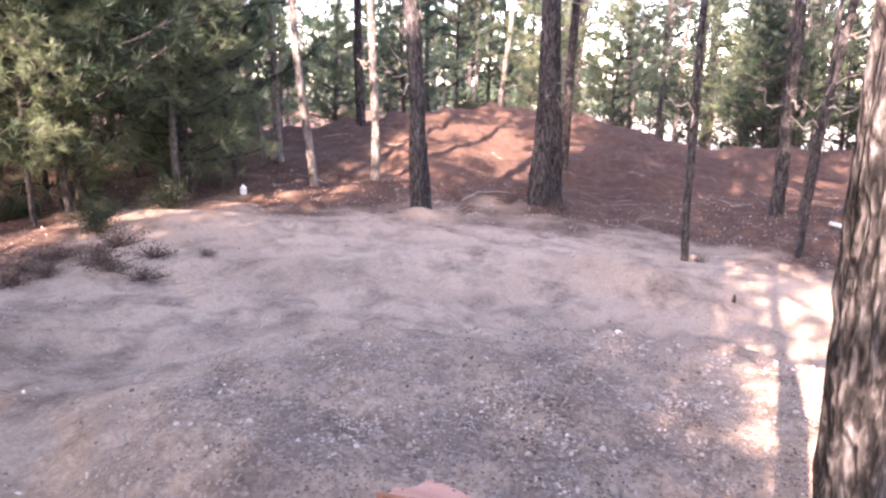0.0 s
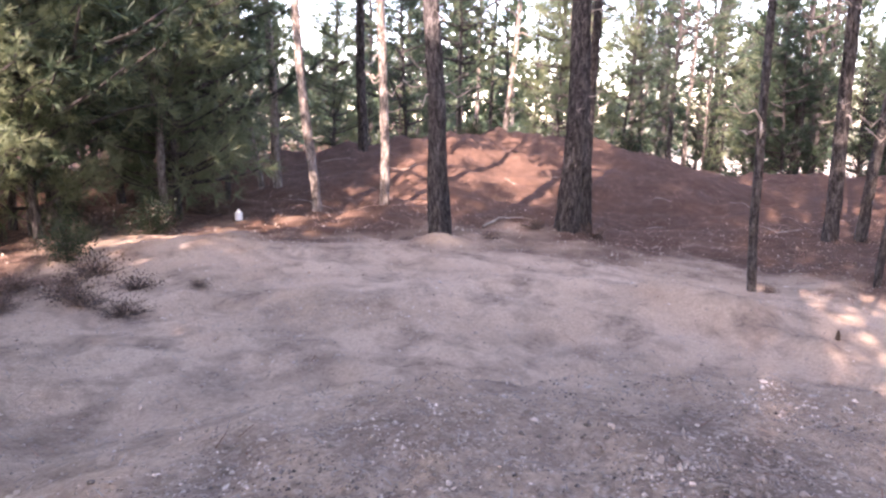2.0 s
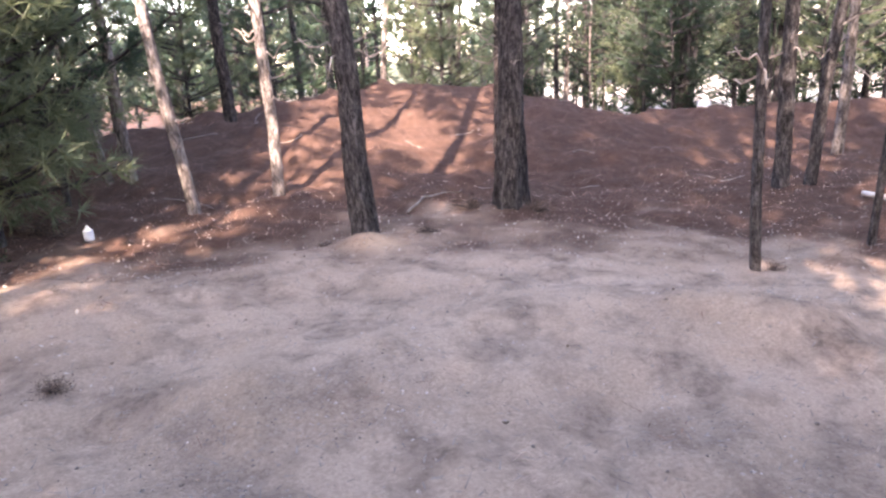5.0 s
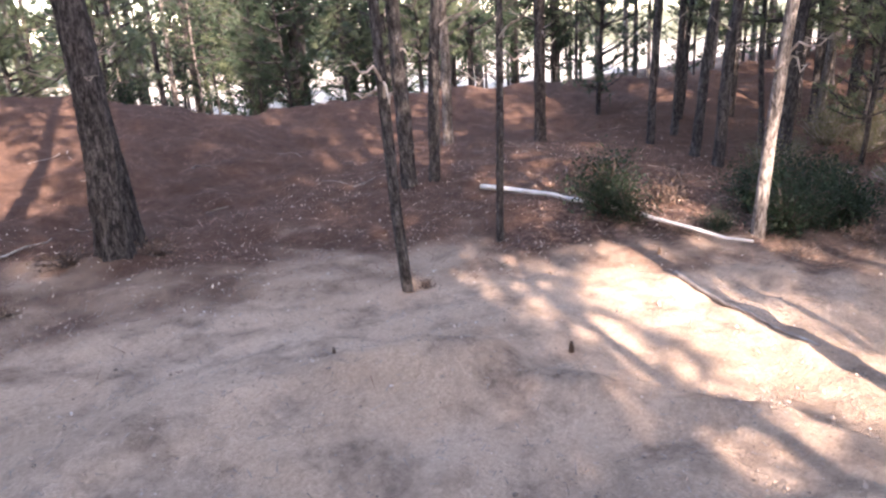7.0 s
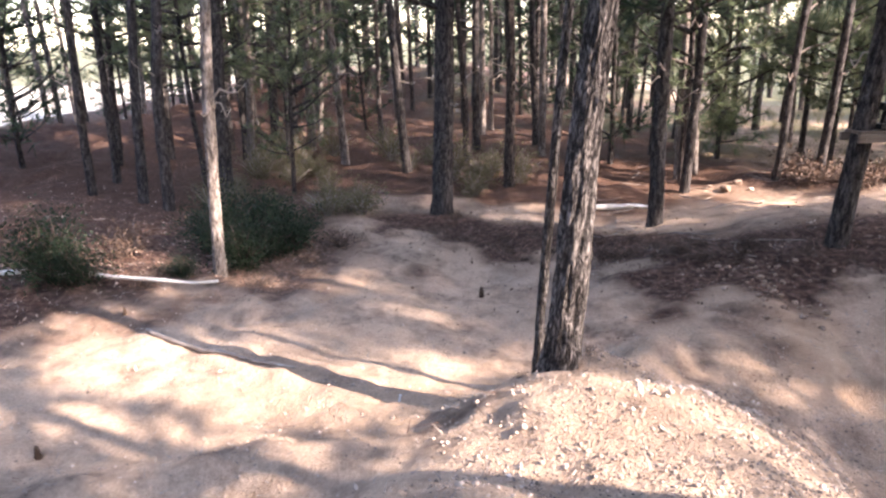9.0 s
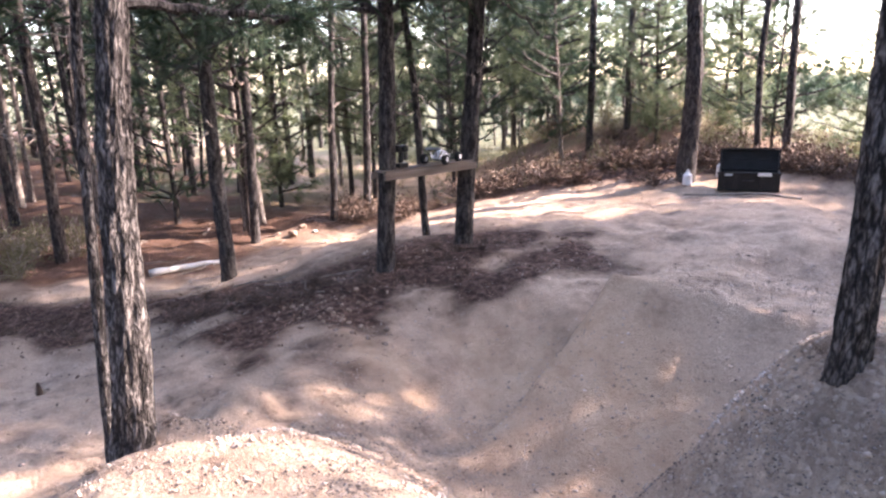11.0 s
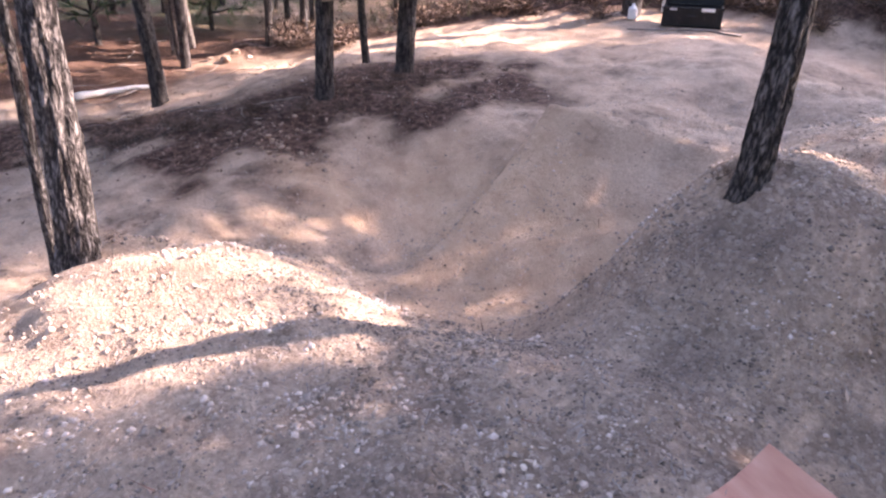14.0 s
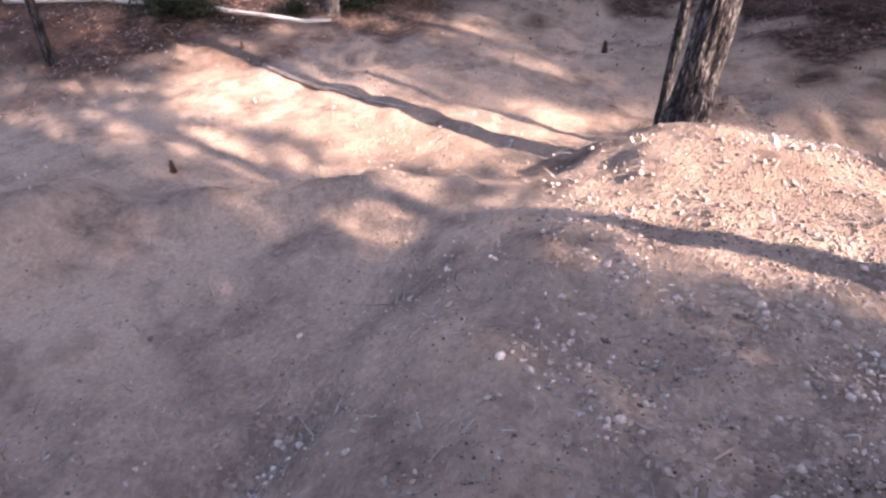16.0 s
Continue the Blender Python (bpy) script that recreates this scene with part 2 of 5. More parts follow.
    crumbs = mathn("MULTIPLY", mathn("SUBTRACT", mathn("MULTIPLY", mathn("ADD", lump, patch), 0.5), 0.40), 6.0)
    col = mix(mathn("MULTIPLY", edge("gravel"), crumbs), dirt, gravel)
    col = mix(edge("straw"), col, straw)
    col = mix(attr("clay"), col, clay)
    col = mix(attr("sand"), col, sand)
    col = mix(attr("grass"), col, grass)
    col = mix(edge("mulch_shade"), col, mulch_shade)
    L.new(col, b.inputs["Base Color"])
    bp = N.new("ShaderNodeBump")
    bp.inputs["Distance"].default_value = 0.075
    bp.inputs["Strength"].default_value = 0.9
    L.new(mathn("ADD", mathn("ADD", mathn("MULTIPLY", fine, 0.4), mathn("MULTIPLY", speck, 0.15)), mathn("SUBTRACT", mathn("MULTIPLY", lump, 0.45), mathn("MULTIPLY", attr("gravel"), mathn("MULTIPLY", cells.outputs["Distance"], 0.25)))), bp.inputs["Height"])
    L.new(bp.outputs[0], b.inputs["Normal"])
    return m


def bark_material(name, dark, light, plate=9.0, plates=0.22):
    m = bpy.data.materials.new(name)
    m.use_nodes = True
    t = m.node_tree
    L, N = t.links, t.nodes
    b = N["Principled BSDF"]
    b.inputs["Roughness"].default_value = 0.92
    b.inputs["Specular IOR Level"].default_value = 0.15
    co = N.new("ShaderNodeTexCoord")
    mp = N.new("ShaderNodeMapping")
    mp.inputs["Scale"].default_value = (1, 1, 0.33)
    L.new(co.outputs["Object"], mp.inputs[0])

    def noise_node(scale, detail, distortion=0.0):
        n = N.new("ShaderNodeTexNoise")
        n.inputs["Scale"].default_value, n.inputs["Detail"].default_value, n.inputs["Distortion"].default_value = scale, detail, distortion
        L.new(mp.outputs[0], n.inputs["Vector"])
        return n.outputs[0]
    furrow, grain, tone = noise_node(plate * 2.2, 9, 0.15), noise_node(plate * 8, 8), noise_node(plate * 0.5, 4)
    r = N.new("ShaderNodeValToRGB")
    stops = ((0.34, [c * 0.40 for c in dark]), (0.45, dark), (0.58, [c * 0.6 + d * 0.4 for c, d in zip(dark, light)]), (0.76, light))
    while len(r.color_ramp.elements) < 4:
        r.color_ramp.elements.new(0.5)
    for e, (p, c) in zip(r.color_ramp.elements, stops):
        e.position, e.color = p, (*c, 1)
    add = N.new("ShaderNodeMath")
    add.operation = "MULTIPLY_ADD"
    add.inputs[1].default_value = 0.55
    L.new(grain, add.inputs[0])
    scl = N.new("ShaderNodeMath")
    scl.operation = "MULTIPLY_ADD"
    scl.inputs[1].default_value, scl.inputs[2].default_value = 0.75, -0.16
    L.new(furrow, scl.inputs[0])
    L.new(scl.outputs[0], add.inputs[2])
    # plates: cells drawn out along the stem, their edges cut deep
    warp = N.new("ShaderNodeMix")
    warp.data_type = "VECTOR"
    warp.inputs[0].default_value = 0.05
    nv = N.new("ShaderNodeTexNoise")
    nv.inputs["Scale"].default_value = plate * 1.4
    L.new(mp.outputs[0], nv.inputs["Vector"])
    L.new(mp.outputs[0], warp.inputs[4])
    L.new(nv.outputs["Color"], warp.inputs[5])
    cell = N.new("ShaderNodeTexVoronoi")
    cell.feature = "DISTANCE_TO_EDGE"
    cell.inputs["Scale"].default_value = plate * 2.6
    L.new(warp.outputs[1], cell.inputs["Vector"])
    cut = N.new("ShaderNodeMapRange")
    cut.inputs[1].default_value, cut.inputs[2].default_value = 0.0, 0.22
    cut.inputs[3].default_value, cut.inputs[4].default_value = -0.30 * plates, 0.10 * plates
    L.new(cell.outputs["Distance"], cut.inputs[0])
    tall = N.new("ShaderNodeMath")
    tall.operation = "ADD"
    L.new(add.outputs[0], tall.inputs[0])
    L.new(cut.outputs[0], tall.inputs[1])
    L.new(tall.outputs[0], r.inputs[0])
    hs = N.new("ShaderNodeHueSaturation")
    q = N.new("ShaderNodeMapRange")
    q.inputs[3].default_value, q.inputs[4].default_value = 0.65, 1.35
    L.new(tone, q.inputs[0])
    L.new(q.outputs[0], hs.inputs["Value"])
    L.new(r.outputs[0], hs.inputs["Color"])
    L.new(hs.outputs[0], b.inputs["Base Color"])
    bp = N.new("ShaderNodeBump")
    bp.inputs["Distance"].default_value = 0.04
    L.new(tall.outputs[0], bp.inputs["Height"])
    L.new(bp.outputs[0], b.inputs["Normal"])
    return m


EARTH = ground_material()
BARK = bark_material("pine_bark", (0.052, 0.045, 0.043), (0.175, 0.155, 0.146), 11.0)
BARK_NEAR = bark_material("plated_pine_bark", (0.058, 0.050, 0.047), (0.30, 0.265, 0.245), 13.0, plates=0.42)
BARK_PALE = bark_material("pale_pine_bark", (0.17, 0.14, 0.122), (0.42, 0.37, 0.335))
BARK_RED = bark_material("red_pine_bark", (0.058, 0.047, 0.043), (0.195, 0.165, 0.152), 13.0)
NEEDLES = leaf_material("pine_needles", [(0.018, 0.034, 0.020), (0.042, 0.064, 0.036), (0.085, 0.108, 0.068)], (0.06, 0.10, 0.06))
# paler copy of the needles, sunlight and haze put into its colour
NEEDLES_LIT = leaf_material("lit_tone_pine_needles", [(0.06, 0.08, 0.045), (0.12, 0.14, 0.075), (0.18, 0.20, 0.125)], (0.24, 0.30, 0.17))
SHRUB = leaf_material("shrub_leaves", [(0.010, 0.019, 0.011), (0.023, 0.038, 0.020), (0.048, 0.066, 0.034)], (0.028, 0.05, 0.022))
SHRUB_DRY = leaf_material("dry_shrub_leaves", [(0.07, 0.065, 0.035), (0.14, 0.13, 0.07), (0.24, 0.215, 0.125)], (0.26, 0.24, 0.13))
STRAW = material("pine_straw", [(0.10, 0.050, 0.033), (0.20, 0.106, 0.070), (0.36, 0.225, 0.155)], 2.0, 0.8, island=0.4)
STONE = material("gravel_stone", [(0.19, 0.145, 0.118), (0.36, 0.28, 0.225), (0.54, 0.44, 0.37)], 3.0, 0.85, island=0.5)
DARK_STONE = material("dark_gravel_stone", [(0.10, 0.080, 0.070), (0.19, 0.150, 0.128), (0.32, 0.255, 0.212)], 5.0, 0.9, island=0.5)
DARK_TWIG = material("dark_brushwood", [(0.035, 0.026, 0.022), (0.09, 0.066, 0.056), (0.19, 0.145, 0.125)], 6.0, 0.9, island=0.4)
DARK_LITTER = material("dark_leaf_litter", [(0.06, 0.038, 0.028), (0.13, 0.085, 0.062), (0.24, 0.17, 0.13)], 3.0, 0.85, island=0.4)
LITTER = material("dead_leaf", [(0.24, 0.16, 0.11), (0.40, 0.29, 0.215), (0.60, 0.50, 0.41)], 3.0, 0.7, island=0.3)
TWIG = material("dead_wood", [(0.15, 0.115, 0.095), (0.28, 0.23, 0.195), (0.40, 0.35, 0.30)], 8.0, 0.85, 0.004, 60, (1, 1, 0.2))
BLEACHED = material("bleached_wood", [(0.45, 0.41, 0.36), (0.62, 0.58, 0.52), (0.74, 0.70, 0.65)], 6.0, 0.8, 0.004, 50, (1, 1, 0.15))


# ---------------------------------------------------------------- mesh helpers
def mesh_object(name, verts, faces, mat, parent=None, smooth=False):
    me = bpy.data.meshes.new(name)
    me.from_pydata([tuple(v) for v in verts], [], [tuple(f) for f in faces])
    me.materials.append(mat)
    if smooth:
        me.polygons.foreach_set("use_smooth", [True] * len(me.polygons))
    me.update()
    ob = new(name, me)
    ob.parent = parent
    return ob


def quick_mesh(name, verts, faces, mat):
    """A mesh of very many faces that all have the same number of corners."""
    verts, faces = np.asarray(verts, np.float32), np.asarray(faces, np.int32)
    me = bpy.data.meshes.new(name)
    me.vertices.add(len(verts))
    me.vertices.foreach_set("co", verts.ravel())
    me.loops.add(faces.size)
    me.loops.foreach_set("vertex_index", faces.ravel())
    me.polygons.add(len(faces))
    me.polygons.foreach_set("loop_start", np.arange(0, faces.size, faces.shape[1], dtype=np.int32))
    me.update(calc_edges=True)
    me.materials.append(mat)
    return me


def part(name, bm, mat, parent, label=""):
    me = bpy.data.meshes.new(name)
    bm.to_mesh(me)
    bm.free()
    me.materials.append(mat)
    ob = new(name, me)
    ob.parent = parent
    return tagged(ob, label)


def block(sx, sy, sz, m=None, edge=0.0):
    bm = bmesh.new()
    bmesh.ops.create_cube(bm, size=1, matrix=Matrix.Diagonal((sx, sy, sz, 1)))
    if edge:
        bmesh.ops.bevel(bm, geom=bm.edges[:], offset=edge, segments=2, affect="EDGES", profile=0.6)
    if m is not None:
        bm.transform(m)
    return bm


def rod(r1, r2, length, m=None, seg=12):
    bm = bmesh.new()
    bmesh.ops.create_cone(bm, cap_ends=True, segments=seg, radius1=r1, radius2=r2, depth=length)
    bmesh.ops.bevel(bm, geom=[e for e in bm.edges if len(e.link_faces) == 2 and e.calc_face_angle(0) > 1.0], offset=min(r1, r2, length) * 0.15, segments=1, affect="EDGES")
    if m is not None:
        bm.transform(m)
    return bm


def tube(points, radii, seg=8, rough=0.0, seed=0):
    """Rings along a line of points; the ends are closed."""
    pts = [Vector(p) for p in points]
    verts, faces = [], []
    side = Vector((1, 0, 0))
    for i, p in enumerate(pts):
        d = (pts[min(i + 1, len(pts) - 1)] - pts[max(i - 1, 0)]).normalized()
        side = (side - d * side.dot(d))
        side = side.normalized() if side.length > 1e-4 else d.orthogonal().normalized()
        up = d.cross(side)
        for k in range(seg):
            a = 2 * math.pi * k / seg
            r = radii[i] * (1 + rough * float(vnoise(math.cos(a) * 1.5 + i * 0.7, math.sin(a) * 1.5, i * 0.45, seed)))
            verts.append(p + (side * math.cos(a) + up * math.sin(a)) * r)
    for i in range(len(pts) - 1):
        for k in range(seg):
            faces.append((i * seg + k, i * seg + (k + 1) % seg, (i + 1) * seg + (k + 1) % seg, (i + 1) * seg + k))
    faces.append(tuple(range(seg))[::-1])
    faces.append(tuple((len(pts) - 1) * seg + k for k in range(seg)))
    return verts, faces


def joined(pieces):
    verts, faces = [], []
    for v, f in pieces:
        o = len(verts)
        verts += list(v)
        faces += [tuple(i + o for i in q) for q in f]
    return verts, faces


# ---------------------------------------------------------------- ground
def graded(lo, a, b, hi, step, grow):
    inner = list(np.arange(a, b + 1e-6, step))
    left, right, s = [], [], step
    v = a
    while v > lo:
        s *= grow
        v -= s
        left.append(v)
    v, s = inner[-1], step
    while v < hi:
        s *= grow
        v += s
        right.append(v)
    return np.array(left[::-1] + inner + right)


gx, gy = graded(-900, -5.5, 9.0, 900, 0.055, 1.045), graded(-900, -4.5, 12.0, 900, 0.055, 1.04)
GX, GY = np.meshgrid(gx, gy, indexing="ij")
GZ = height(GX, GY)
nx, ny = len(gx), len(gy)
idx = np.arange(nx * ny).reshape(nx, ny)
quads = np.stack([idx[:-1, :-1], idx[1:, :-1], idx[1:, 1:], idx[:-1, 1:]], -1).reshape(-1, 4)
me = bpy.data.meshes.new("ground")
me.vertices.add(nx * ny)
me.vertices.foreach_set("co", np.stack([GX, GY, GZ], -1).astype(np.float32).ravel())
me.loops.add(quads.size)
me.loops.foreach_set("vertex_index", quads.ravel().astype(np.int32))
me.polygons.add(len(quads))
me.polygons.foreach_set("loop_start", np.arange(0, quads.size, 4, dtype=np.int32))
me.polygons.foreach_set("use_smooth", np.ones(len(quads), bool))
me.update(calc_edges=True)
me.materials.append(EARTH)


def zones(x, y):
    n1, n2 = fbm(x * 0.6, y * 0.6, 0, 4, 21), fbm(x * 1.7, y * 1.7, 0, 4, 33)
    far = np.hypot(x, y - 4)
    straw = step01(y + 0.9 * n1 + 0.8 * n2 + 0.8 * step01(x, 1.0, 3.0) + 1.6 * step01(x, 3.2, 4.8), 8.2, 11.8)
    track = np.maximum(1 - np.abs(y - (5.0 - 0.02 * (x - 4) ** 2)) / 1.9, 0) * step01(x, 1.0, 3.0) * step01(-x, -10.5, -9.0)
    straw = np.maximum(straw, step01(x + 0.9 * n1 + 0.8 * n2, 5.0, 6.6) * step01(y + n1, 5.2, 7.2))
    straw = np.maximum(straw, step01(x + n1, 9.6, 11.0) * step01(y, -4.0, 0.0))
    # band along the brow: brush litter and painted shade together
    mulch_shade = 0.95 * step01(along(x + 0.4 * n2, y + 0.4 * n1, BROW, 1.05) + 0.35 * n2, 0.12, 0.85)
    straw = np.maximum(straw, 0.8 * step01(-x + n1, 3.4, 5.5) * step01(y, 5.2, 7.0))
    hill = bump(x + 0.6 * n2, y + 0.6 * n1, 11.2, -10.2, 5.2, 5.4, 1.0, 4)
    straw = np.maximum(straw, 0.8 * hill)
    straw = np.clip(straw - 1.3 * track, 0, 1)
    gravel = bump(x + 0.35 * n2, y + 0.35 * n1, 0.1, 2.9, 2.1, 1.5, 0.95, 3)
    gravel = np.maximum(gravel, bump(x + 0.3 * n2, y + 0.2 * n1, 0.75, 0.75, 1.15, 1.2, 1.0, 3))
    gravel = np.maximum(gravel, along(x + 0.05 * n2, y, ((0.66, 5.12), (0.90, 4.98), (1.05, 4.86)), 0.2))
    gravel = np.maximum(gravel, 0.8 * bump(x + 0.3 * n2, y, 1.2, -2.0, 1.8, 1.6, 0.9, 3))
    gravel = np.maximum(gravel, 0.35 * step01(n1 + 0.5 * n2, 0.25, 0.8) * step01(-far, -9, -6))
    clay = bump(x, y, -0.46, 9.72, 0.30, 0.24, 1.0, 3) + bump(x + 0.2 * n2, y + 0.2 * n1, 1.55, 0.75, 0.35, 0.35, 0.8, 3) + bump(x + 0.3 * n2, y, 4.5, 1.35, 0.8, 0.35, 0.7, 3)
    # clay of bowl and lip face, warm bounced light put into the colour too
    clay = np.maximum(clay, 0.75 * bump(x + 0.2 * n2, y + 0.2 * n1, 2.9, 0.75, 1.75, 0.95, 1.0, 4, -12))
    mulch_shade = np.maximum(mulch_shade, 0.9 * step01(rim(x, y) + 0.25 * n2, 0.35, 0.7))
    mulch_shade = np.maximum(mulch_shade, 0.7 * step01(-x + n1 + 0.4 * n2, 3.7, 4.8) * step01(y, 5.4, 6.6) * step01(-y, -12, -10))
    mulch_shade = np.maximum(mulch_shade, 0.6 * bump(x + 0.4 * n2, y + 0.4 * n1, 7.2, 7.0, 1.8, 1.0, 1.0, 3))
    # corner round the log: shade painted over the litter to darken it
    mulch_shade = np.maximum(mulch_shade, 0.75 * step01(x + 0.55 * y + 0.7 * n2 + 0.4 * n1, 8.6, 9.6) * step01(y, 4.9, 5.9) * step01(-y, -9.5, -8.0) * step01(-x, -9.0, -8.0))
    mulch_shade = np.maximum(mulch_shade, 0.5 * bump(x + 0.5 * n2, y + 0.5 * n1, 0.6, -10.2, 4.2, 1.9, 1.0, 4))
    sand = step01(y + 1.5 * n1, 21.5, 24.5) * step01(x, -4.0, -1.0)
    field = step01(far + 4 * n1, 19, 27) * step01(-y, 4, 9)
    grass = step01(n1 + 0.4 * n2, -0.1, 0.5) * step01(far, 13, 19) * step01(-y + 0.25 * x, -1, 4) * (1 - sand) * 0.8
    grass = np.maximum(np.maximum(grass, field), step01(far + 25 * n1, 75, 105))
    return dict(straw=straw, gravel=np.clip(gravel, 0, 1), clay=np.clip(clay, 0, 1), sand=sand, grass=np.clip(grass, 0, 1), mulch_shade=np.clip(mulch_shade, 0, 1))


for key, val in zones(GX.ravel(), GY.ravel()).items():
    me.attributes.new(key, "FLOAT", "POINT").data.foreach_set("value", np.asarray(val, np.float32))
ground = tagged(new("ground", me), "trodden tan earth with jumps, gravel and red pine straw", "ground", kind="structure")

# ---------------------------------------------------------------- pines
def needle_tufts(rng, centres, ways, count, length, width, spread=0.9):
    """Thin triangles that fan out from each centre round its way."""
    n = len(centres)
    c = np.repeat(np.asarray(centres, float), count, 0)
    w = np.repeat(np.asarray(ways, float), count, 0) + rng.normal(0, spread, (n * count, 3))
    w /= np.linalg.norm(w, axis=1)[:, None] + 1e-9
    s = np.cross(w, rng.normal(0, 1, w.shape))
    s /= np.linalg.norm(s, axis=1)[:, None] + 1e-9
    ln = (length * rng.uniform(0.65, 1.15, n * count))[:, None]
    a, b, tip = c - s * width / 2, c + s * width / 2, c + w * ln
    tip[:, 2] -= 0.12 * ln[:, 0]
    verts = np.stack([a, b, tip], 1).reshape(-1, 3)
    return verts, np.arange(len(verts)).reshape(-1, 3)


def crown_mesh(name, seed, low, top, spread, whorl, per_whorl, tuft_step, count, length, width, wood, leaf, droop=0.0):
    """Boughs in whorls with needle tufts: one mesh, wood and needles as two materials."""
    rng = np.random.default_rng(seed)
    wood_pieces, centres, ways = [], [], []
    z = low
    while z < top:
        f = (z - low) / (top - low)
        reach = spread * (1 - f ** 1.4) * (0.55 + 0.45 * min(1, f * 5)) + 0.15
        for k in range(per_whorl):
            if rng.random() < 0.18:
                continue
            a, ln = rng.uniform(0, 2 * math.pi), reach * rng.uniform(0.6, 1.15)
            rise = rng.uniform(0.05, 0.45) - droop
            d = np.array([math.cos(a), math.sin(a), rise])
            base = np.array([0, 0, z + rng.uniform(-0.1, 0.1)])
            pts = [base + d * ln * s + np.array([0, 0, 0.25 * ln * s * s]) + rng.normal(0, 0.03, 3) * s for s in np.linspace(0, 1, 5)]
            wood_pieces.append(tube(pts, [0.022 * ln ** 0.7 * (1 - 0.8 * s) + 0.004 for s in np.linspace(0, 1, 5)], 4))
            s = 0.3
            while s <= 1.0:
                q = base + d * ln * s + np.array([0, 0, 0.25 * ln * s * s])
                for e in range(2 if s < 0.85 else 3):
                    off = rng.normal(0, 0.13 * ln * (1.15 - s) + 0.05, 3) * [1, 1, 0.6]
                    centres.append(q + off)
                    ways.append(d * 0.9 + off * 1.5 + [0, 0, 0.35])
                s += tuft_step / max(ln, 0.2)
        z += whorl * rng.uniform(0.75, 1.25)
    wv, wf = joined(wood_pieces)
    nv, nf = needle_tufts(rng, centres, ways, count, length, width)
    verts = [tuple(v) for v in wv] + [tuple(v) for v in nv]
    faces = [tuple(f) for f in wf] + [tuple(int(i) + len(wv) for i in f) for f in nf]
    me = bpy.data.meshes.new(name)
    me.from_pydata(verts, [], faces)
    me.materials.append(wood)
    me.materials.append(leaf)
    me.polygons.foreach_set("material_index", [0] * len(wf) + [1] * len(nf))
    me.update()
    return me


def trunk_mesh(name, radius, tall, mat, seed, seg=16, rings=46, rough=0.10, sway=0.05, flare=0.18, slim=0.0):
    """A tapered, slightly wavy stem with ridged bark and a root flare."""
    zs = tall * np.linspace(0, 1, rings) ** 1.35
    th = np.linspace(0, 2 * math.pi, seg, endpoint=False)
    Z, T = np.meshgrid(zs, th, indexing="ij")
    rad = radius * (1 - 0.72 * Z / tall) * (1 + flare * np.exp(-Z / (radius * 1.6))) * (1 - slim * np.clip(Z / 2.5, 0, 1))
    ridge = 1 - np.abs(vnoise(np.cos(T) * 3.1, np.sin(T) * 3.1, Z * 5.5, seed)) * 2
    small = vnoise(np.cos(T) * 7, np.sin(T) * 7, Z * 16, seed + 5)
    roots = np.maximum(np.cos(T * 5 + seed), 0) * np.exp(-Z / (radius * 0.9)) * 0.22
    rad = rad * (1 + rough * ridge + rough * 0.5 * small + roots)
    sx = sway * vnoise(Z * 0.55, seed * 1.7, 0, seed) * np.clip(Z, 0, 1)
    sy = sway * vnoise(Z * 0.55, seed * 2.3, 9, seed) * np.clip(Z, 0, 1)
    verts = np.stack([rad * np.cos(T) + sx, rad * np.sin(T) + sy, Z - 0.12], -1).reshape(-1, 3)
    ii = np.arange(rings * seg).reshape(rings, seg)
    nxt = np.roll(ii, -1, 1)
    faces = np.stack([ii[:-1], nxt[:-1], nxt[1:], ii[1:]], -1).reshape(-1, 4)
    me = bpy.data.meshes.new(name)
    me.from_pydata(verts.tolist(), [], faces.tolist() + [ii[-1].tolist()])
    me.materials.append(mat)
    me.polygons.foreach_set("use_smooth", [True] * len(me.polygons))
    me.update()
    return me


def snag_mesh(seed, count, low, top, reach, mat):
    """Short dead boughs on the bare stretch of a stem."""
    rng = np.random.default_rng(seed)
    pieces = []
    for _ in range(count):
        z, a, ln = rng.uniform(low, top), rng.uniform(0, 2 * math.pi), reach * rng.uniform(0.3, 1.0)
        d = np.array([math.cos(a), math.sin(a), rng.uniform(-0.1, 0.5)])
        pts = [np.array([0, 0, z]) + d * ln * s + np.array([0, 0, rng.normal(0, 0.04)]) for s in np.linspace(0.02, 1, 5)]
        pieces.append(tube(pts, [0.013 * (1 - 0.75 * s) + 0.003 for s in np.linspace(0, 1, 5)], 5))
        for s in (0.5, 0.75):
            q = np.array([0, 0, z]) + d * ln * s
            e = np.array([math.cos(a + rng.normal(0, 0.9)), math.sin(a + rng.normal(0, 0.9)), rng.uniform(-0.2, 0.5)])
            pieces.append(tube([q, q + e * ln * 0.3], [0.005, 0.002], 4))
    verts, faces = joined(pieces)
    me = bpy.data.meshes.new("snag_wood")
    me.from_pydata([tuple(v) for v in verts], [], faces)
    me.materials.append(mat)
    me.update()
    return me


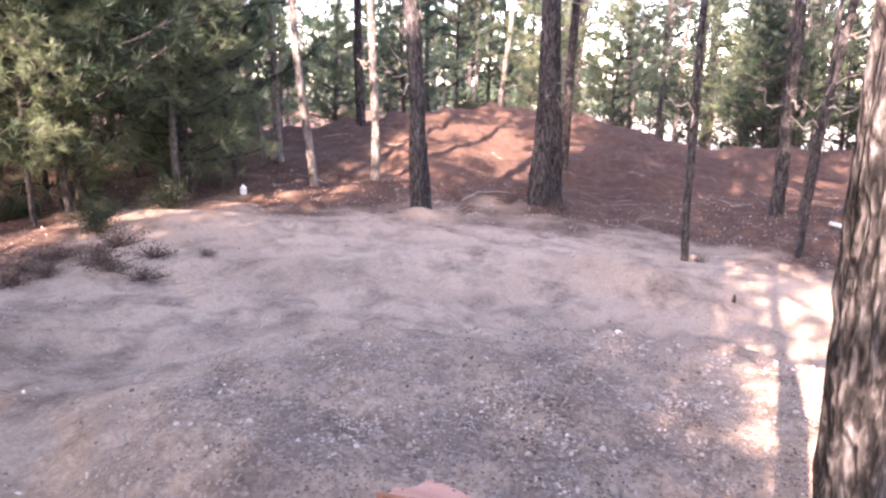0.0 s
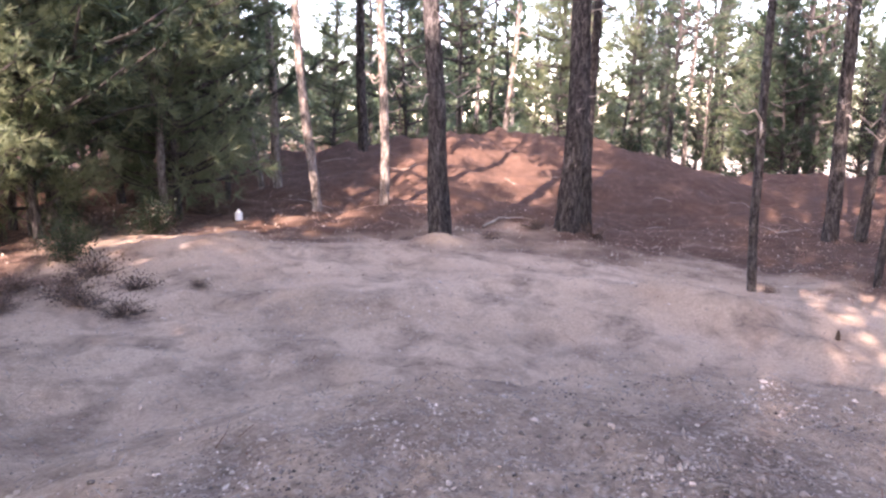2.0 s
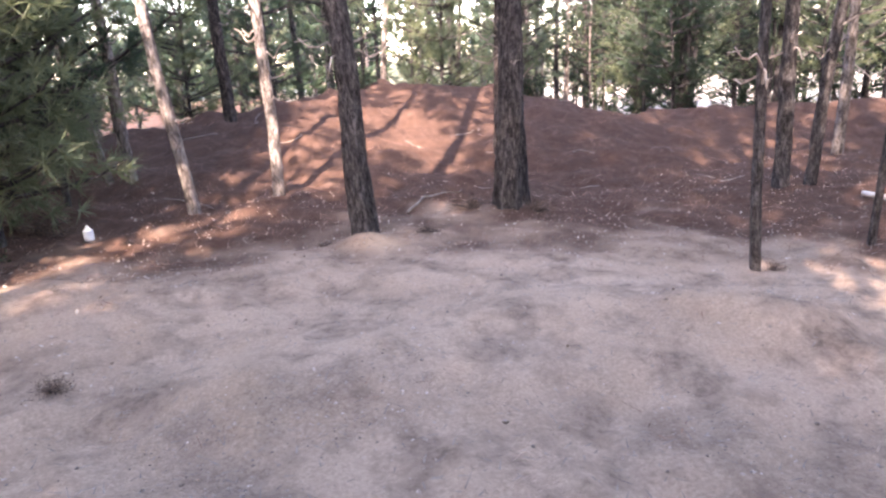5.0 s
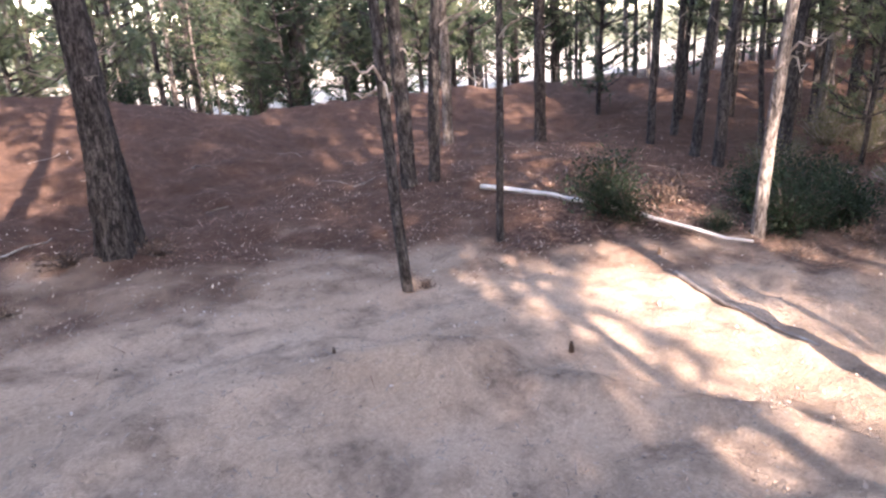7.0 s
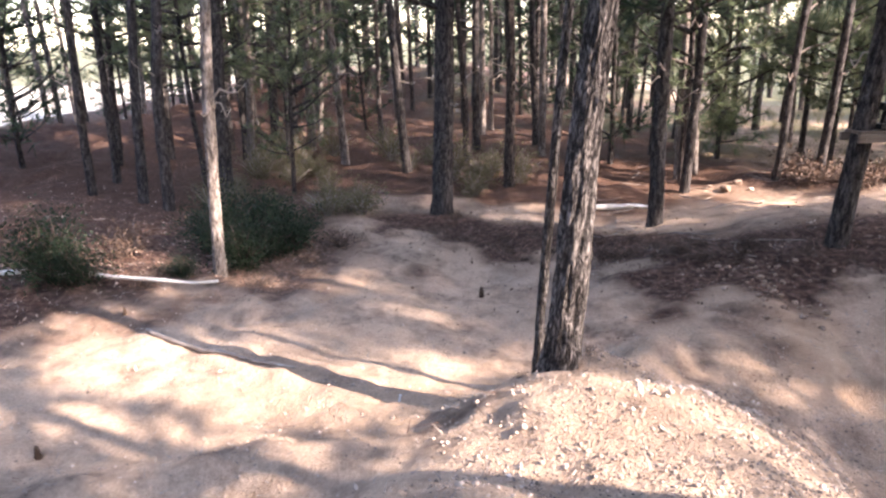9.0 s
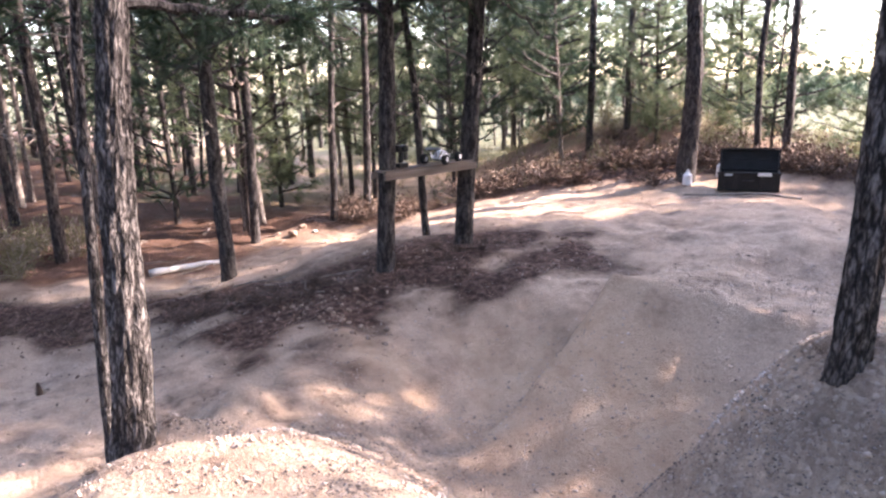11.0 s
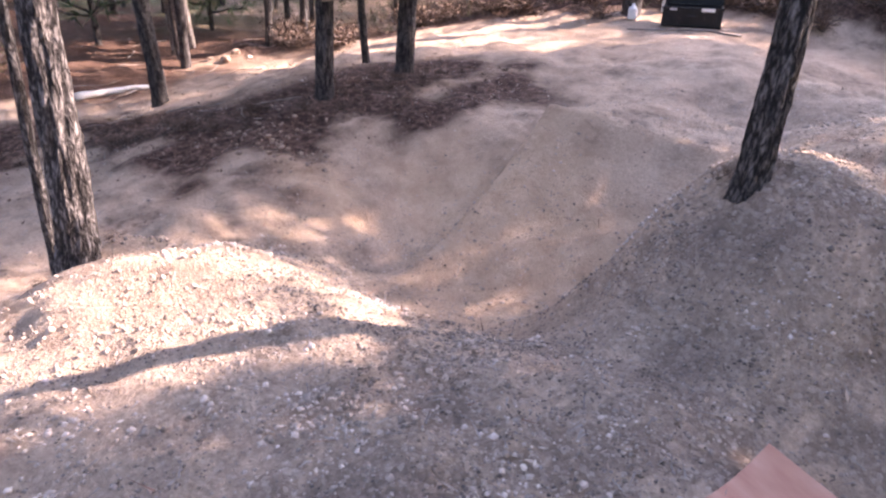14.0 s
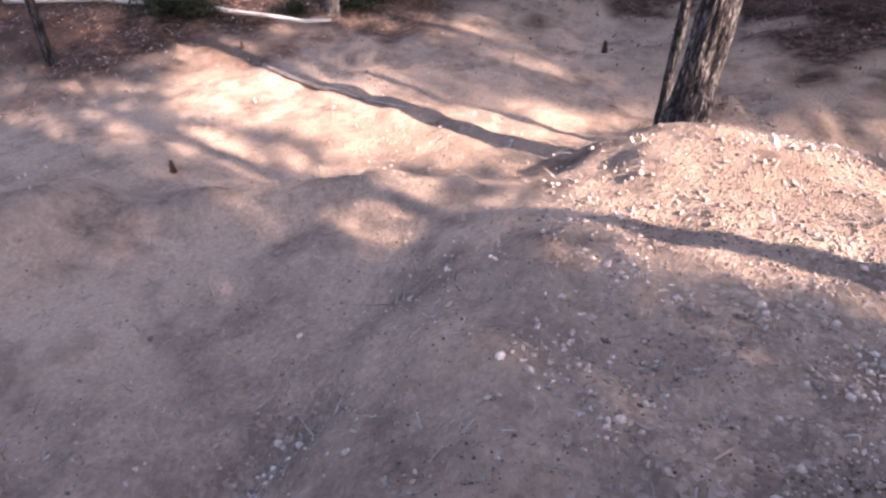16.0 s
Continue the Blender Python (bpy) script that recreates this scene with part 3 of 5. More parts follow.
def limb_mesh(seed, z, way, reach, drop):
    """A long bough that leaves the stem at height z, with side twigs and needle tufts."""
    rng = np.random.default_rng(seed)
    d = np.array([math.cos(radians(way)), math.sin(radians(way)), 0])
    side = np.array([-d[1], d[0], 0])
    line = [np.array([0, 0, z]) + d * reach * s + side * 0.10 * reach * math.sin(2.4 * s) + np.array([0, 0, 0.12 * reach * s - (drop + 0.12 * reach) * s * s]) + rng.normal(0, 0.012, 3) for s in np.linspace(0, 1, 12)]
    pieces, centres, ways = [tube(line, [0.028 * (1 - 0.75 * s) + 0.004 for s in np.linspace(0, 1, 12)], 7)], [], []
    for q in line[4:]:
        for _ in range(2):
            e = d * rng.uniform(0.2, 0.8) + side * rng.choice((-1, 1)) * rng.uniform(0.4, 1.0) + np.array([0, 0, rng.uniform(-0.4, 0.3)])
            ln = rng.uniform(0.15, 0.5)
            pieces.append(tube([q, q + e * ln * 0.5 + [0, 0, 0.02], q + e * ln], [0.008, 0.005, 0.002], 5))
            for s in (0.6, 0.8, 1.0):
                centres.append(q + e * ln * s)
                ways.append(e)
    v, f = joined(pieces)
    wood = bpy.data.meshes.new("limb")
    wood.from_pydata([tuple(p) for p in v], [], f)
    wood.materials.append(BARK)
    wood.update()
    nv, nf = needle_tufts(rng, np.array(centres), np.array(ways), 30, 0.17, 0.006, 0.7)
    return wood, quick_mesh("foliage", nv, nf, NEEDLES)


TALL_CROWNS = [crown_mesh("crown", 11 + i, 4.3 + 0.5 * i, 10.5, 1.9, 0.42, 5, 0.26, 26, 0.25, 0.013, BARK, NEEDLES) for i in range(3)]
FAR_TALL = [crown_mesh("crown", 111 + i, 3.6 + 0.5 * i, 10.5, 1.8, 0.5, 4, 0.36, 11, 0.30, 0.026, BARK, NEEDLES) for i in range(3)]
FAR_YOUNG = [crown_mesh("crown", 131 + i, 0.6 + 0.4 * i, 5.6 + 0.6 * i, 1.35, 0.42, 5, 0.30, 11, 0.26, 0.024, BARK, (NEEDLES, NEEDLES_LIT)[i % 2], 0.05 * i) for i in range(4)]
SHADE_CROWNS = [crown_mesh("crown", 151 + i, 3.4, 15.0, 2.7, 0.55, 6, 0.40, 16, 0.40, 0.035, BARK, NEEDLES) for i in range(2)]
SNAGS = [snag_mesh(51 + i, 9, 1.4, 4.8, 0.75, TWIG) for i in range(3)]
PALE_SNAGS = [snag_mesh(61 + i, 12, 0.4, 4.5, 0.45, TWIG) for i in range(2)]
COUNT = [0]


def pine(x, y, lean_x=0.0, lean_y=0.0, radius=0.1, bark=None, tall=10.5, crown=True, snags=True, seg=16, rings=46, rough=0.10, label="", z=None, pale=False, shade=False, slim=0.0, limbs=()):
    i = COUNT[0] = COUNT[0] + 1
    bark = bark or BARK
    top = new("pine_tree")
    up = Vector((lean_x, lean_y, 1)).normalized()
    q = Vector((0, 0, 1)).rotation_difference(up)
    top.matrix_world = Matrix.LocRotScale((x, y, ground_z(x, y) if z is None else z), q @ Euler((0, 0, i * 2.1)).to_quaternion(), None)
    tagged(top, label or "tall slender pine with grey-brown bark on pine straw", "tree", "pines of the wood")
    ob = new("trunk", trunk_mesh("trunk", radius, tall, bark, i, seg, rings, rough, slim=slim))
    ob.parent = top
    for n, (lz, way, reach, drop) in enumerate(limbs):
        wood, tufts = limb_mesh(700 + 10 * i + n, lz, way - math.degrees(i * 2.1), reach, drop)
        d = tagged(new("limb", wood), "long dark bough that hangs out from the stem")
        d.parent = top
        g = tagged(new("foliage", tufts), kind="stuff")
        g.parent = d
    if crown:
        c = new("crown", SHADE_CROWNS[i % 2] if shade else TALL_CROWNS[i % 3])
        c.parent, c.rotation_euler = top, (0, 0, i * 1.3)
        s = 1.0 if shade else 0.75 + radius * 2.2
        c.scale = (s, s, tall / (15.0 if shade else 10.5))
    if snags:
        d = new("snag_wood", (PALE_SNAGS if pale else SNAGS)[i % 2])
        d.parent, d.rotation_euler = top, (0, 0, i * 2.7)
        d.scale = (0.8 + radius, 0.8 + radius, 1)
        tagged(d, kind="stuff")
    return top


BIG = dict(seg=36, rings=110, rough=0.13)
# round the camera
pine(3.15, 3.51, -0.014, -0.098, 0.095, BARK_NEAR, label="leaning pine with deep plated bark beside the jump", shade=True, tall=13.0, snags=False, limbs=((2.25, -95, 0.9, 0.0), (2.5, 75, 0.8, -0.1)), seg=72, rings=300, rough=0.17, slim=0.22)
pine(3.63, 3.585, -0.012, -0.06, 0.030, BARK_NEAR, snags=False, label="thin pine stem close beside a thicker pine", seg=24, rings=100, rough=0.14)
pine(0.80, 1.13, -0.050, 0.020, 0.066, BARK_NEAR, tall=8.5, label="pine with flaking red bark on a gravel mound", seg=64, rings=260, rough=0.18, slim=0.2)
pine(-0.48, 10.05, -0.055, 0.004, 0.122, label="leaning grey pine at the foot of the red bank", **BIG)
pine(-0.36, 10.22, -0.075, 0.0, 0.055, label="thin stem grown close to a thicker pine", **BIG)
pine(1.39, 10.97, 0.018, -0.006, 0.155, label="stout grey pine at the foot of the red bank", **BIG)
pine(1.78, 11.55, -0.068, 0.010, 0.10, **BIG)
pine(2.95, 8.31, -0.029, 0.025, 0.050, label="thin crooked grey pine sapling by the track")
pine(4.53, 8.64, 0.017, -0.018, 0.040, label="thin straight pine sapling by the track")
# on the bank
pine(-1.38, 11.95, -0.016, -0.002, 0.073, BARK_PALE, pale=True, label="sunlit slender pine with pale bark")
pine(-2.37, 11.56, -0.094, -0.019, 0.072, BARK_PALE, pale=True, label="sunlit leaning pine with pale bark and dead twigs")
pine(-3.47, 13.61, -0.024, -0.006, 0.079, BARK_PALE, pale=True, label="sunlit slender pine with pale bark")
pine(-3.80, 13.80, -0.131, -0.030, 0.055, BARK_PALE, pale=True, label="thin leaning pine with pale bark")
pine(-2.22, 16.49, -0.006, -0.001, 0.110, BARK_RED)
pine(2.30, 14.2, 0.02, 0.0, 0.10, BARK_RED)
pine(5.30, 11.0, -0.006, 0.005, 0.105)
pine(5.70, 10.9, 0.063, -0.056, 0.080)
pine(7.9, 12.9, 0.01, 0.0, 0.09, BARK_PALE)
pine(9.3, 11.9, 0.015, -0.018, 0.105, BARK_RED)
pine(-4.67, 5.87, -0.013, -0.010, 0.062, tall=8, label="thin dark pine at the edge of the clearing")
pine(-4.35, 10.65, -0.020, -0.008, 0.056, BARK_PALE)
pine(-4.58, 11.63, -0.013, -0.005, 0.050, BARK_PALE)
pine(-5.93, 12.69, -0.038, -0.018, 0.068)
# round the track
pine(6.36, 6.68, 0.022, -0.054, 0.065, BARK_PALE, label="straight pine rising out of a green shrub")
pine(10.99, 10.62, 0.022, -0.038, 0.074)
pine(10.48, 9.48, 0.034, -0.067, 0.083)
pine(10.19, 8.93, 0.027, -0.057, 0.094)
pine(11.48, 8.43, 0.018, -0.048, 0.122)
pine(14.03, 8.72, 0.014, -0.044, 0.079, BARK_PALE)
pine(16.1, 8.8, 0.012, -0.041, 0.117)
pine(16.33, 7.94, 0.006, -0.026, 0.103, BARK_PALE)
pine(9.99, 4.46, 0.001, -0.033, 0.152, label="stout pine at the end of the track", shade=True, tall=13.5, **BIG)
pine(8.47, 1.55, -0.002, -0.009, 0.099, shade=True, tall=12.0)
pine(12.74, -0.3, 0.004, 0.012, 0.079, BARK_PALE)
pine(12.40, 0.1, 0.004, 0.012, 0.072, BARK_PALE)
# round the shelf
pine(6.10, 0.43, -0.020, -0.040, 0.093, label="dark pine that holds one end of a shelf", shade=True, tall=12.0, limbs=((2.75, 62, 2.3, 0.8), (2.3, -50, 1.0, -0.5)), **BIG)
pine(6.14, -0.68, -0.048, -0.072, 0.100, label="leaning pine that holds one end of a shelf", shade=True, tall=12.0, limbs=((2.85, -70, 1.6, 0.3),), **BIG)
pine(6.96, -0.65, 0.029, 0.050, 0.050, label="thin crooked stem between two pines")
pine(6.6, -14.5, 0.063, 0.024, 0.13)
pine(6.75, -5.55, -0.006, -0.005, 0.14, label="stout pine beside a black case", limbs=((3.1, 70, 2.4, 0.35),), **BIG)
pine(4.05, -8.35, 0.03, 0.008, 0.085)
pine(6.3, -7.6, 0.0, 0.01, 0.075)
pine(6.7, -7.4, -0.01, 0.0, 0.06)
pine(10.6, -7.2, 0.0, 0.0, 0.08)
pine(0.75, -10.0, 0.03, 0.005, 0.085)
pine(10.72, -8.5, -0.025, -0.026, 0.077)
pine(11.35, -1.26, -0.018, -0.043, 0.069)
pine(11.17, -1.88, -0.017, -0.037, 0.074)
pine(11.36, 0.28, -0.008, -0.027, 0.082)
# behind the walk: unseen pines, added and set out to cast the shade
def shade_pine(x, y, size):
    """A tall full pine behind the walk, unseen and added for its shade."""
    pine(x, y, random.uniform(-0.03, 0.03), random.uniform(-0.03, 0.03), 0.12 * size, tall=15.0 * size, shade=True, snags=False, label="unseen full-crowned pine added to shade the clearing")


for x, y, size in ((-1.45, -8.3, 0.7), (-1.6, -13.6, 1.5), (-1.7, -16.8, 1.6), (-2.4, -18.6, 1.55), (-7.18, -1.89, 0.81), (-3.96, -0.27, 0.98), (-4.41, -4.85, 0.59), (-5.08, -3.41, 0.9), (-9.52, -15.08, 1.59), (-6.58, -9.42, 0.6), (-2.36, -12.66, 1.6), (-10.92, -12.57, 0.62), (-14.55, -4.56, 1.14), (-8.73, -13.78, 1.2), (-13.48, -6.88, 0.97), (-1.92, -2.74, 1.55), (-4.34, -5.56, 0.5), (-5.96, -6.79, 1.34), (-2.78, -15.57, 1.18), (-8.67, -6.05, 0.79), (-3.13, -0.03, 0.87), (-11.08, -9.02, 0.97), (-4.3, -2.26, 1.31), (-6.86, -7.16, 0.57), (-6.87, -6.22, 0.7), (-12.82, -14.99, 0.92), (-3.07, -13.13, 0.69), (-11.0, -14.06, 1.6), (-2.76, -2.71, 0.63), (-1.4, -13.3, 0.96), (-5.02, -15.03, 0.55)):
    shade_pine(x, y, size)


# the wood further off
def far_pine(kind, i):
    top = new("pine_tree")
    tagged(top, ("young pine with low green boughs", "tall thin pine of the wood behind")[kind], "tree", "pines of the wood")
    ob = new("trunk", trunk_mesh("trunk", (0.055, 0.09)[kind], (6.4, 10.5)[kind], (BARK, BARK_RED, BARK_PALE)[i % 3], 200 + i, 8, 16, 0.06))
    ob.parent = top
    c = new("crown", (FAR_YOUNG[i % 4], FAR_TALL[i % 3])[kind])
    c.parent = top
    if kind:
        d = new("snag_wood", SNAGS[i % 3])
        d.parent = top
        tagged(d, kind="stuff")
    return top


YOUNG = [far_pine(0, i) for i in range(4)]
TALL = [far_pine(1, i) for i in range(3)]
placed = []
NEAR_YOUNG = [crown_mesh("crown", 171 + i, 0.35 + 0.4 * i, 5.8, 1.75, 0.36, 6, 0.20, 24, 0.25, 0.015, BARK, (NEEDLES_LIT, NEEDLES, NEEDLES_LIT)[i], 0.12) for i in range(3)]


def young_pine(x, y, size, k, label="young pine with long soft green boughs"):
    top = new("pine_tree")
    tagged(top, label, "tree", "pines of the wood")
    t = new("trunk", trunk_mesh("trunk", 0.05, 6.2, BARK, 300 + k, 10, 24, 0.08))
    c = new("crown", NEAR_YOUNG[k % 3])
    t.parent = c.parent = top
    top.matrix_world = Matrix.Translation((x, y, ground_z(x, y) - 0.05)) @ Euler((random.gauss(0, 0.04), random.gauss(0, 0.04), k * 1.9)).to_matrix().to_4x4() @ Matrix.Diagonal((size, size, size, 1))
    placed.append((x, y))


# those behind the walk are unseen, added to shade ground and stems
for k, (x, y, size) in enumerate(((-4.3, 11.0, 1.0), (-5.2, 9.0, 1.1), (-5.2, 8.2, 0.7), (-4.6, 11.2, 1.25), (-4.2, 13.0, 1.0), (-5.6, 10.0, 1.3), (-5.4, 12.6, 1.25), (-6.6, 8.6, 1.2), (-8.4, 12.4, 1.2), (-4.9, 15.0, 1.2), (-6.8, 11.6, 1.3), (-6.6, 14.4, 1.2), (-3.2, 18.6, 0.9), (-1.4, 20.2, 1.0), (4.6, 20.3, 0.9), (3.0, 21.4, 1.1), (8.9, 19.8, 0.9), (12.4, 18.6, 1.1),
                                 (-5.5, 9.4, 1.1), (-6.2, 8.0, 0.7), (-6.0, 9.8, 1.1), (-7.6, 13.4, 1.2), (-5.4, 9.8, 1.3), (-4.13, 2.86, 1.26), (-6.61, 2.23, 0.97), (-8.24, -5.12, 1.36), (-4.56, 4.19, 0.94), (-10.63, -7.28, 1.5), (-10.04, 3.08, 1.07), (-11.2, 0.19, 1.15), (-9.16, -11.61, 0.6), (-4.39, -14.07, 0.75), (-14.13, -12.47, 0.7), (-3.01, -5.45, 1.09), (-6.22, -12.66, 1.02), (-4.78, -16.22, 1.16), (-1.24, -4.91, 0.92), (-3.54, -10.75, 1.11), (-9.57, -5.65, 1.36),
                                 (9.6, -8.2, 0.75), (11.0, -6.7, 0.8), (12.6, -8.0, 0.9), (8.6, -9.8, 0.7), (12.2, -10.6, 0.9), (13.6, -6.2, 1.0), (10.2, -11.4, 0.9), (7.4, -9.0, 0.7), (14.2, -9.2, 1.0), (6.2, -10.4, 0.7), (12.2, -4.6, 0.9), (13.4, -3.2, 1.0), (14.6, -1.4, 1.1), (-1.25, -2.5, 0.75))):
    young_pine(x, y, size, k)



def spread_wood(x0, x1, y0, y1, number, share_young, keep, gap=1.1):
    made = 0
    for _ in range(number * 12):
        if made >= number:
            break
        x, y = random.uniform(x0, x1), random.uniform(y0, y1)
        if not keep(x, y) or any((x - a) ** 2 + (y - b) ** 2 < gap * gap for a, b in placed):
            continue
        placed.append((x, y))
        young = random.random() < share_young
        src = random.choice(YOUNG if young else TALL)
        s = random.uniform(0.75, 1.25)
        m = Matrix.Translation((x, y, ground_z(x, y) - 0.05)) @ Euler((random.gauss(0, 0.03), random.gauss(0, 0.03), random.uniform(0, 6.28))).to_matrix().to_4x4() @ Matrix.Diagonal((s, s, s, 1))
        t = copy_thing(src, m)
        t.scale = (s, s, s)
        made += 1


spread_wood(-10, 14, 20.5, 27, 44, 0.4, lambda x, y: y > 21.5 - 0.15 * max(x - 9, 0) * 3)
spread_wood(-13, -5.3, 5.0, 20, 30, 0.75, lambda x, y: y > 10.5 and (x < -6.5 or y > 14))
spread_wood(11.5, 26, -4.0, 17, 84, 0.3, lambda x, y: y < 18 - 0.4 * x or x > 18)
spread_wood(9, 26, -18, -3.5, 36, 0.85, lambda x, y: x + 0.55 * y > 6.5)
# unseen pines behind the walk, with a lane left open for the sun
spread_wood(-13, -6, -14, 4, 10, 0.3, lambda x, y: not -9.6 < 0.9 * x - 0.44 * y < -4.8)
spread_wood(10, 24, 14, 27, 14, 0.6, lambda x, y: y > 22 - 0.4 * (x - 10))

DISTANT = [crown_mesh("crown", 191 + i, (0.5, 1.2, 3.0)[i], (5.5, 7.5, 10.5)[i], (1.5, 1.6, 1.9)[i], 0.6, 4, 0.5, 6, 0.42, 0.06, BARK, (NEEDLES_LIT, NEEDLES, NEEDLES)[i]) for i in range(3)]


def distant_wood(name, areas, label, seed):
    """Many far pines, stems and boughs, joined into one mesh."""
    rng = np.random.default_rng(seed)
    vs, fs, mi, o = [], [], [], 0
    for x0, x1, y0, y1, number, low, high in areas:
        for _ in range(number):
            me = DISTANT[int(rng.integers(0, 3))]
            n = len(me.vertices)
            v = np.empty(n * 3)
            me.vertices.foreach_get("co", v)
            v = v.reshape(-1, 3) * rng.uniform(low, high)
            a = rng.uniform(0, 6.28)
            x, y = rng.uniform(x0, x1), rng.uniform(y0, y1)
            z = ground_z(x, y)
            tall = v[:, 2].max()
            w = np.stack([v[:, 0] * math.cos(a) - v[:, 1] * math.sin(a) + x, v[:, 0] * math.sin(a) + v[:, 1] * math.cos(a) + y, v[:, 2] + z], 1)
            vs.append(w)
            for p, m in zip(me.polygons, (q.material_index for q in me.polygons)):
                fs.append([k + o for k in p.vertices])
                mi.append(m + 1)
            o += n
            t = np.linspace(0, 2 * math.pi, 6, endpoint=False)
            r = 0.012 * tall
            ring = np.concatenate([np.stack([x + r * np.cos(t), y + r * np.sin(t), np.full(6, z - 0.2)], 1), np.stack([x + r * 0.3 * np.cos(t), y + r * 0.3 * np.sin(t), np.full(6, z + tall * 0.95)], 1)])
            vs.append(ring)
            for k in range(6):
                fs.append([o + k, o + (k + 1) % 6, o + 6 + (k + 1) % 6, o + 6 + k])
                mi.append(0)
            o += 12
    me = bpy.data.meshes.new(name)
    me.from_pydata(np.concatenate(vs).tolist(), [], fs)
    for m in (BARK, BARK, NEEDLES):
        me.materials.append(m)
    me.polygons.foreach_set("material_index", mi)
    me.update()
    tagged(new(name, me), label, "woods", kind="stuff")


distant_wood("distant_pines", ((-16, 20, 27, 40, 26, 0.9, 1.4), (24, 42, -6, 20, 70, 0.9, 1.4), (8, 30, 20, 32, 44, 0.9, 1.4), (18, 36, -30, -8, 20, 0.9, 1.3), (-25, -12, 0, 26, 60, 0.9, 1.4)), "pine wood standing behind the nearer trees", 3)
DISTANT = [crown_mesh("crown", 291 + i, 0.3, (5.0, 7.0, 9.0)[i], (2.2, 2.4, 2.6)[i], 0.9, 4, 0.9, 5, 0.9, 0.26, BARK, NEEDLES_LIT) for i in range(3)]
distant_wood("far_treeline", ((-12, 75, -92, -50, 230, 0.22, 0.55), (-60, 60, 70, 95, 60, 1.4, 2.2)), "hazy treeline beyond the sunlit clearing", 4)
for n, t in enumerate(YOUNG + TALL):
    t.matrix_world = Matrix.Translation((-14 - 2.5 * n, 22 + 1.2 * (n % 3), ground_z(-14 - 2.5 * n, 22 + 1.2 * (n % 3))))

# ---------------------------------------------------------------- undergrowth
def shrub_mesh(name, seed, wide, tall, stems, leaves, size, wood, leaf):
    rng = np.random.default_rng(seed)
    pieces, centres, ways = [], [], []
    for _ in range(stems):
        a, lean = rng.uniform(0, 6.28), rng.uniform(0.15, 1.0)
        end = np.array([math.cos(a) * wide * lean, math.sin(a) * wide * lean, tall * rng.uniform(0.55, 1.0) * (1.15 - 0.5 * lean)])
        pts = [end * s * np.array([s ** 0.4, s ** 0.4, 1]) + rng.normal(0, 0.02, 3) for s in np.linspace(0, 1, 6)]
        pieces.append(tube(pts, [0.009 * (1 - 0.75 * s) + 0.002 for s in np.linspace(0, 1, 6)], 4))
        for _ in range(leaves):
            s = rng.uniform(0.3, 1.05)
            off = rng.normal(0, 0.11 * wide + 0.03, 3)
            centres.append(end * s * np.array([s ** 0.4, s ** 0.4, 1]) + off)
            ways.append(off + [0, 0, 0.06])
    wv, wf = joined(pieces)
    c, w = np.array(centres), np.array(ways) + rng.normal(0, 0.08, (len(ways), 3))
    w /= np.linalg.norm(w, axis=1)[:, None]
    s = np.cross(w, rng.normal(0, 1, w.shape))
    s /= np.linalg.norm(s, axis=1)[:, None]
    ln = (size * rng.uniform(0.6, 1.3, len(c)))[:, None]
    quad = np.stack([c, c + w * ln * 0.5 + s * ln * 0.28, c + w * ln, c + w * ln * 0.5 - s * ln * 0.28], 1).reshape(-1, 3)
    out = []
    for what, v, f, m in (("wood", wv, wf, wood), ("foliage", quad, np.arange(len(quad)).reshape(-1, 4).tolist(), leaf)):
        me = bpy.data.meshes.new(what)
        me.from_pydata([tuple(p) for p in v], [], [tuple(q) for q in f])
        me.materials.append(m)
        me.update()
        out.append(me)
    return out


GREEN_SHRUBS = [shrub_mesh("shrub", 71 + i, 0.55, 0.75, 34, 100, 0.04, DARK_TWIG, SHRUB) for i in range(2)]
DRY_SHRUBS = [shrub_mesh("shrub", 81 + i, 0.5, 0.7, 24, 40, 0.045, TWIG, SHRUB_DRY) for i in range(2)]
BRUSH = [shrub_mesh("brush", 91 + i, 0.6, 0.4, 40, 16, 0.05, DARK_TWIG, DARK_LITTER) for i in range(3)]


def shrub(meshes, x, y, size, label, category="shrub", sink=0.03):
    ob = new("shrub" if category == "shrub" else "brushwood")
    for me in random.choice(meshes):
        child = tagged(new(me.name.split(".")[0], me), kind="stuff")
        child.parent = ob
    s = size * random.uniform(0.85, 1.15)
    ob.matrix_world = Matrix.Translation((x, y, ground_z(x, y) - sink)) @ Euler((random.gauss(0, 0.08), random.gauss(0, 0.08), random.uniform(0, 6.28))).to_matrix().to_4x4() @ Matrix.Diagonal((s, s, s * random.uniform(0.7, 1.15), 1))
    return tagged(ob, label, category, "undergrowth")


for x, y, s in ((6.75, 6.6, 0.75), (7.2, 6.5, 0.9), (7.7, 6.3, 0.9), (7.4, 7.1, 1.0), (6.3, 7.1, 0.5), (8.2, 6.4, 0.7), (8.0, 7.2, 1.1), (8.6, 6.9, 0.9)):
    shrub(GREEN_SHRUBS, x, y, s, "dense dark green shrub round a pine")
for x, y, s in ((5.75, 8.15, 0.85), (5.65, 7.8, 0.65)):
    shrub(GREEN_SHRUBS, x, y, s, "cut green bough lying over a bleached log")
for x, y, s in ((6.9, 8.0, 0.7), (6.4, 8.9, 0.6), (7.6, 8.3, 0.8), (8.4, 7.6, 0.9), (6.1, 6.2, 0.5), (7.0, 5.9, 0.6), (7.9, 5.7, 0.6), (5.9, 7.3, 0.5)):
    shrub(BRUSH, x, y, s, "low dark brush beside a green shrub", "brush heap")
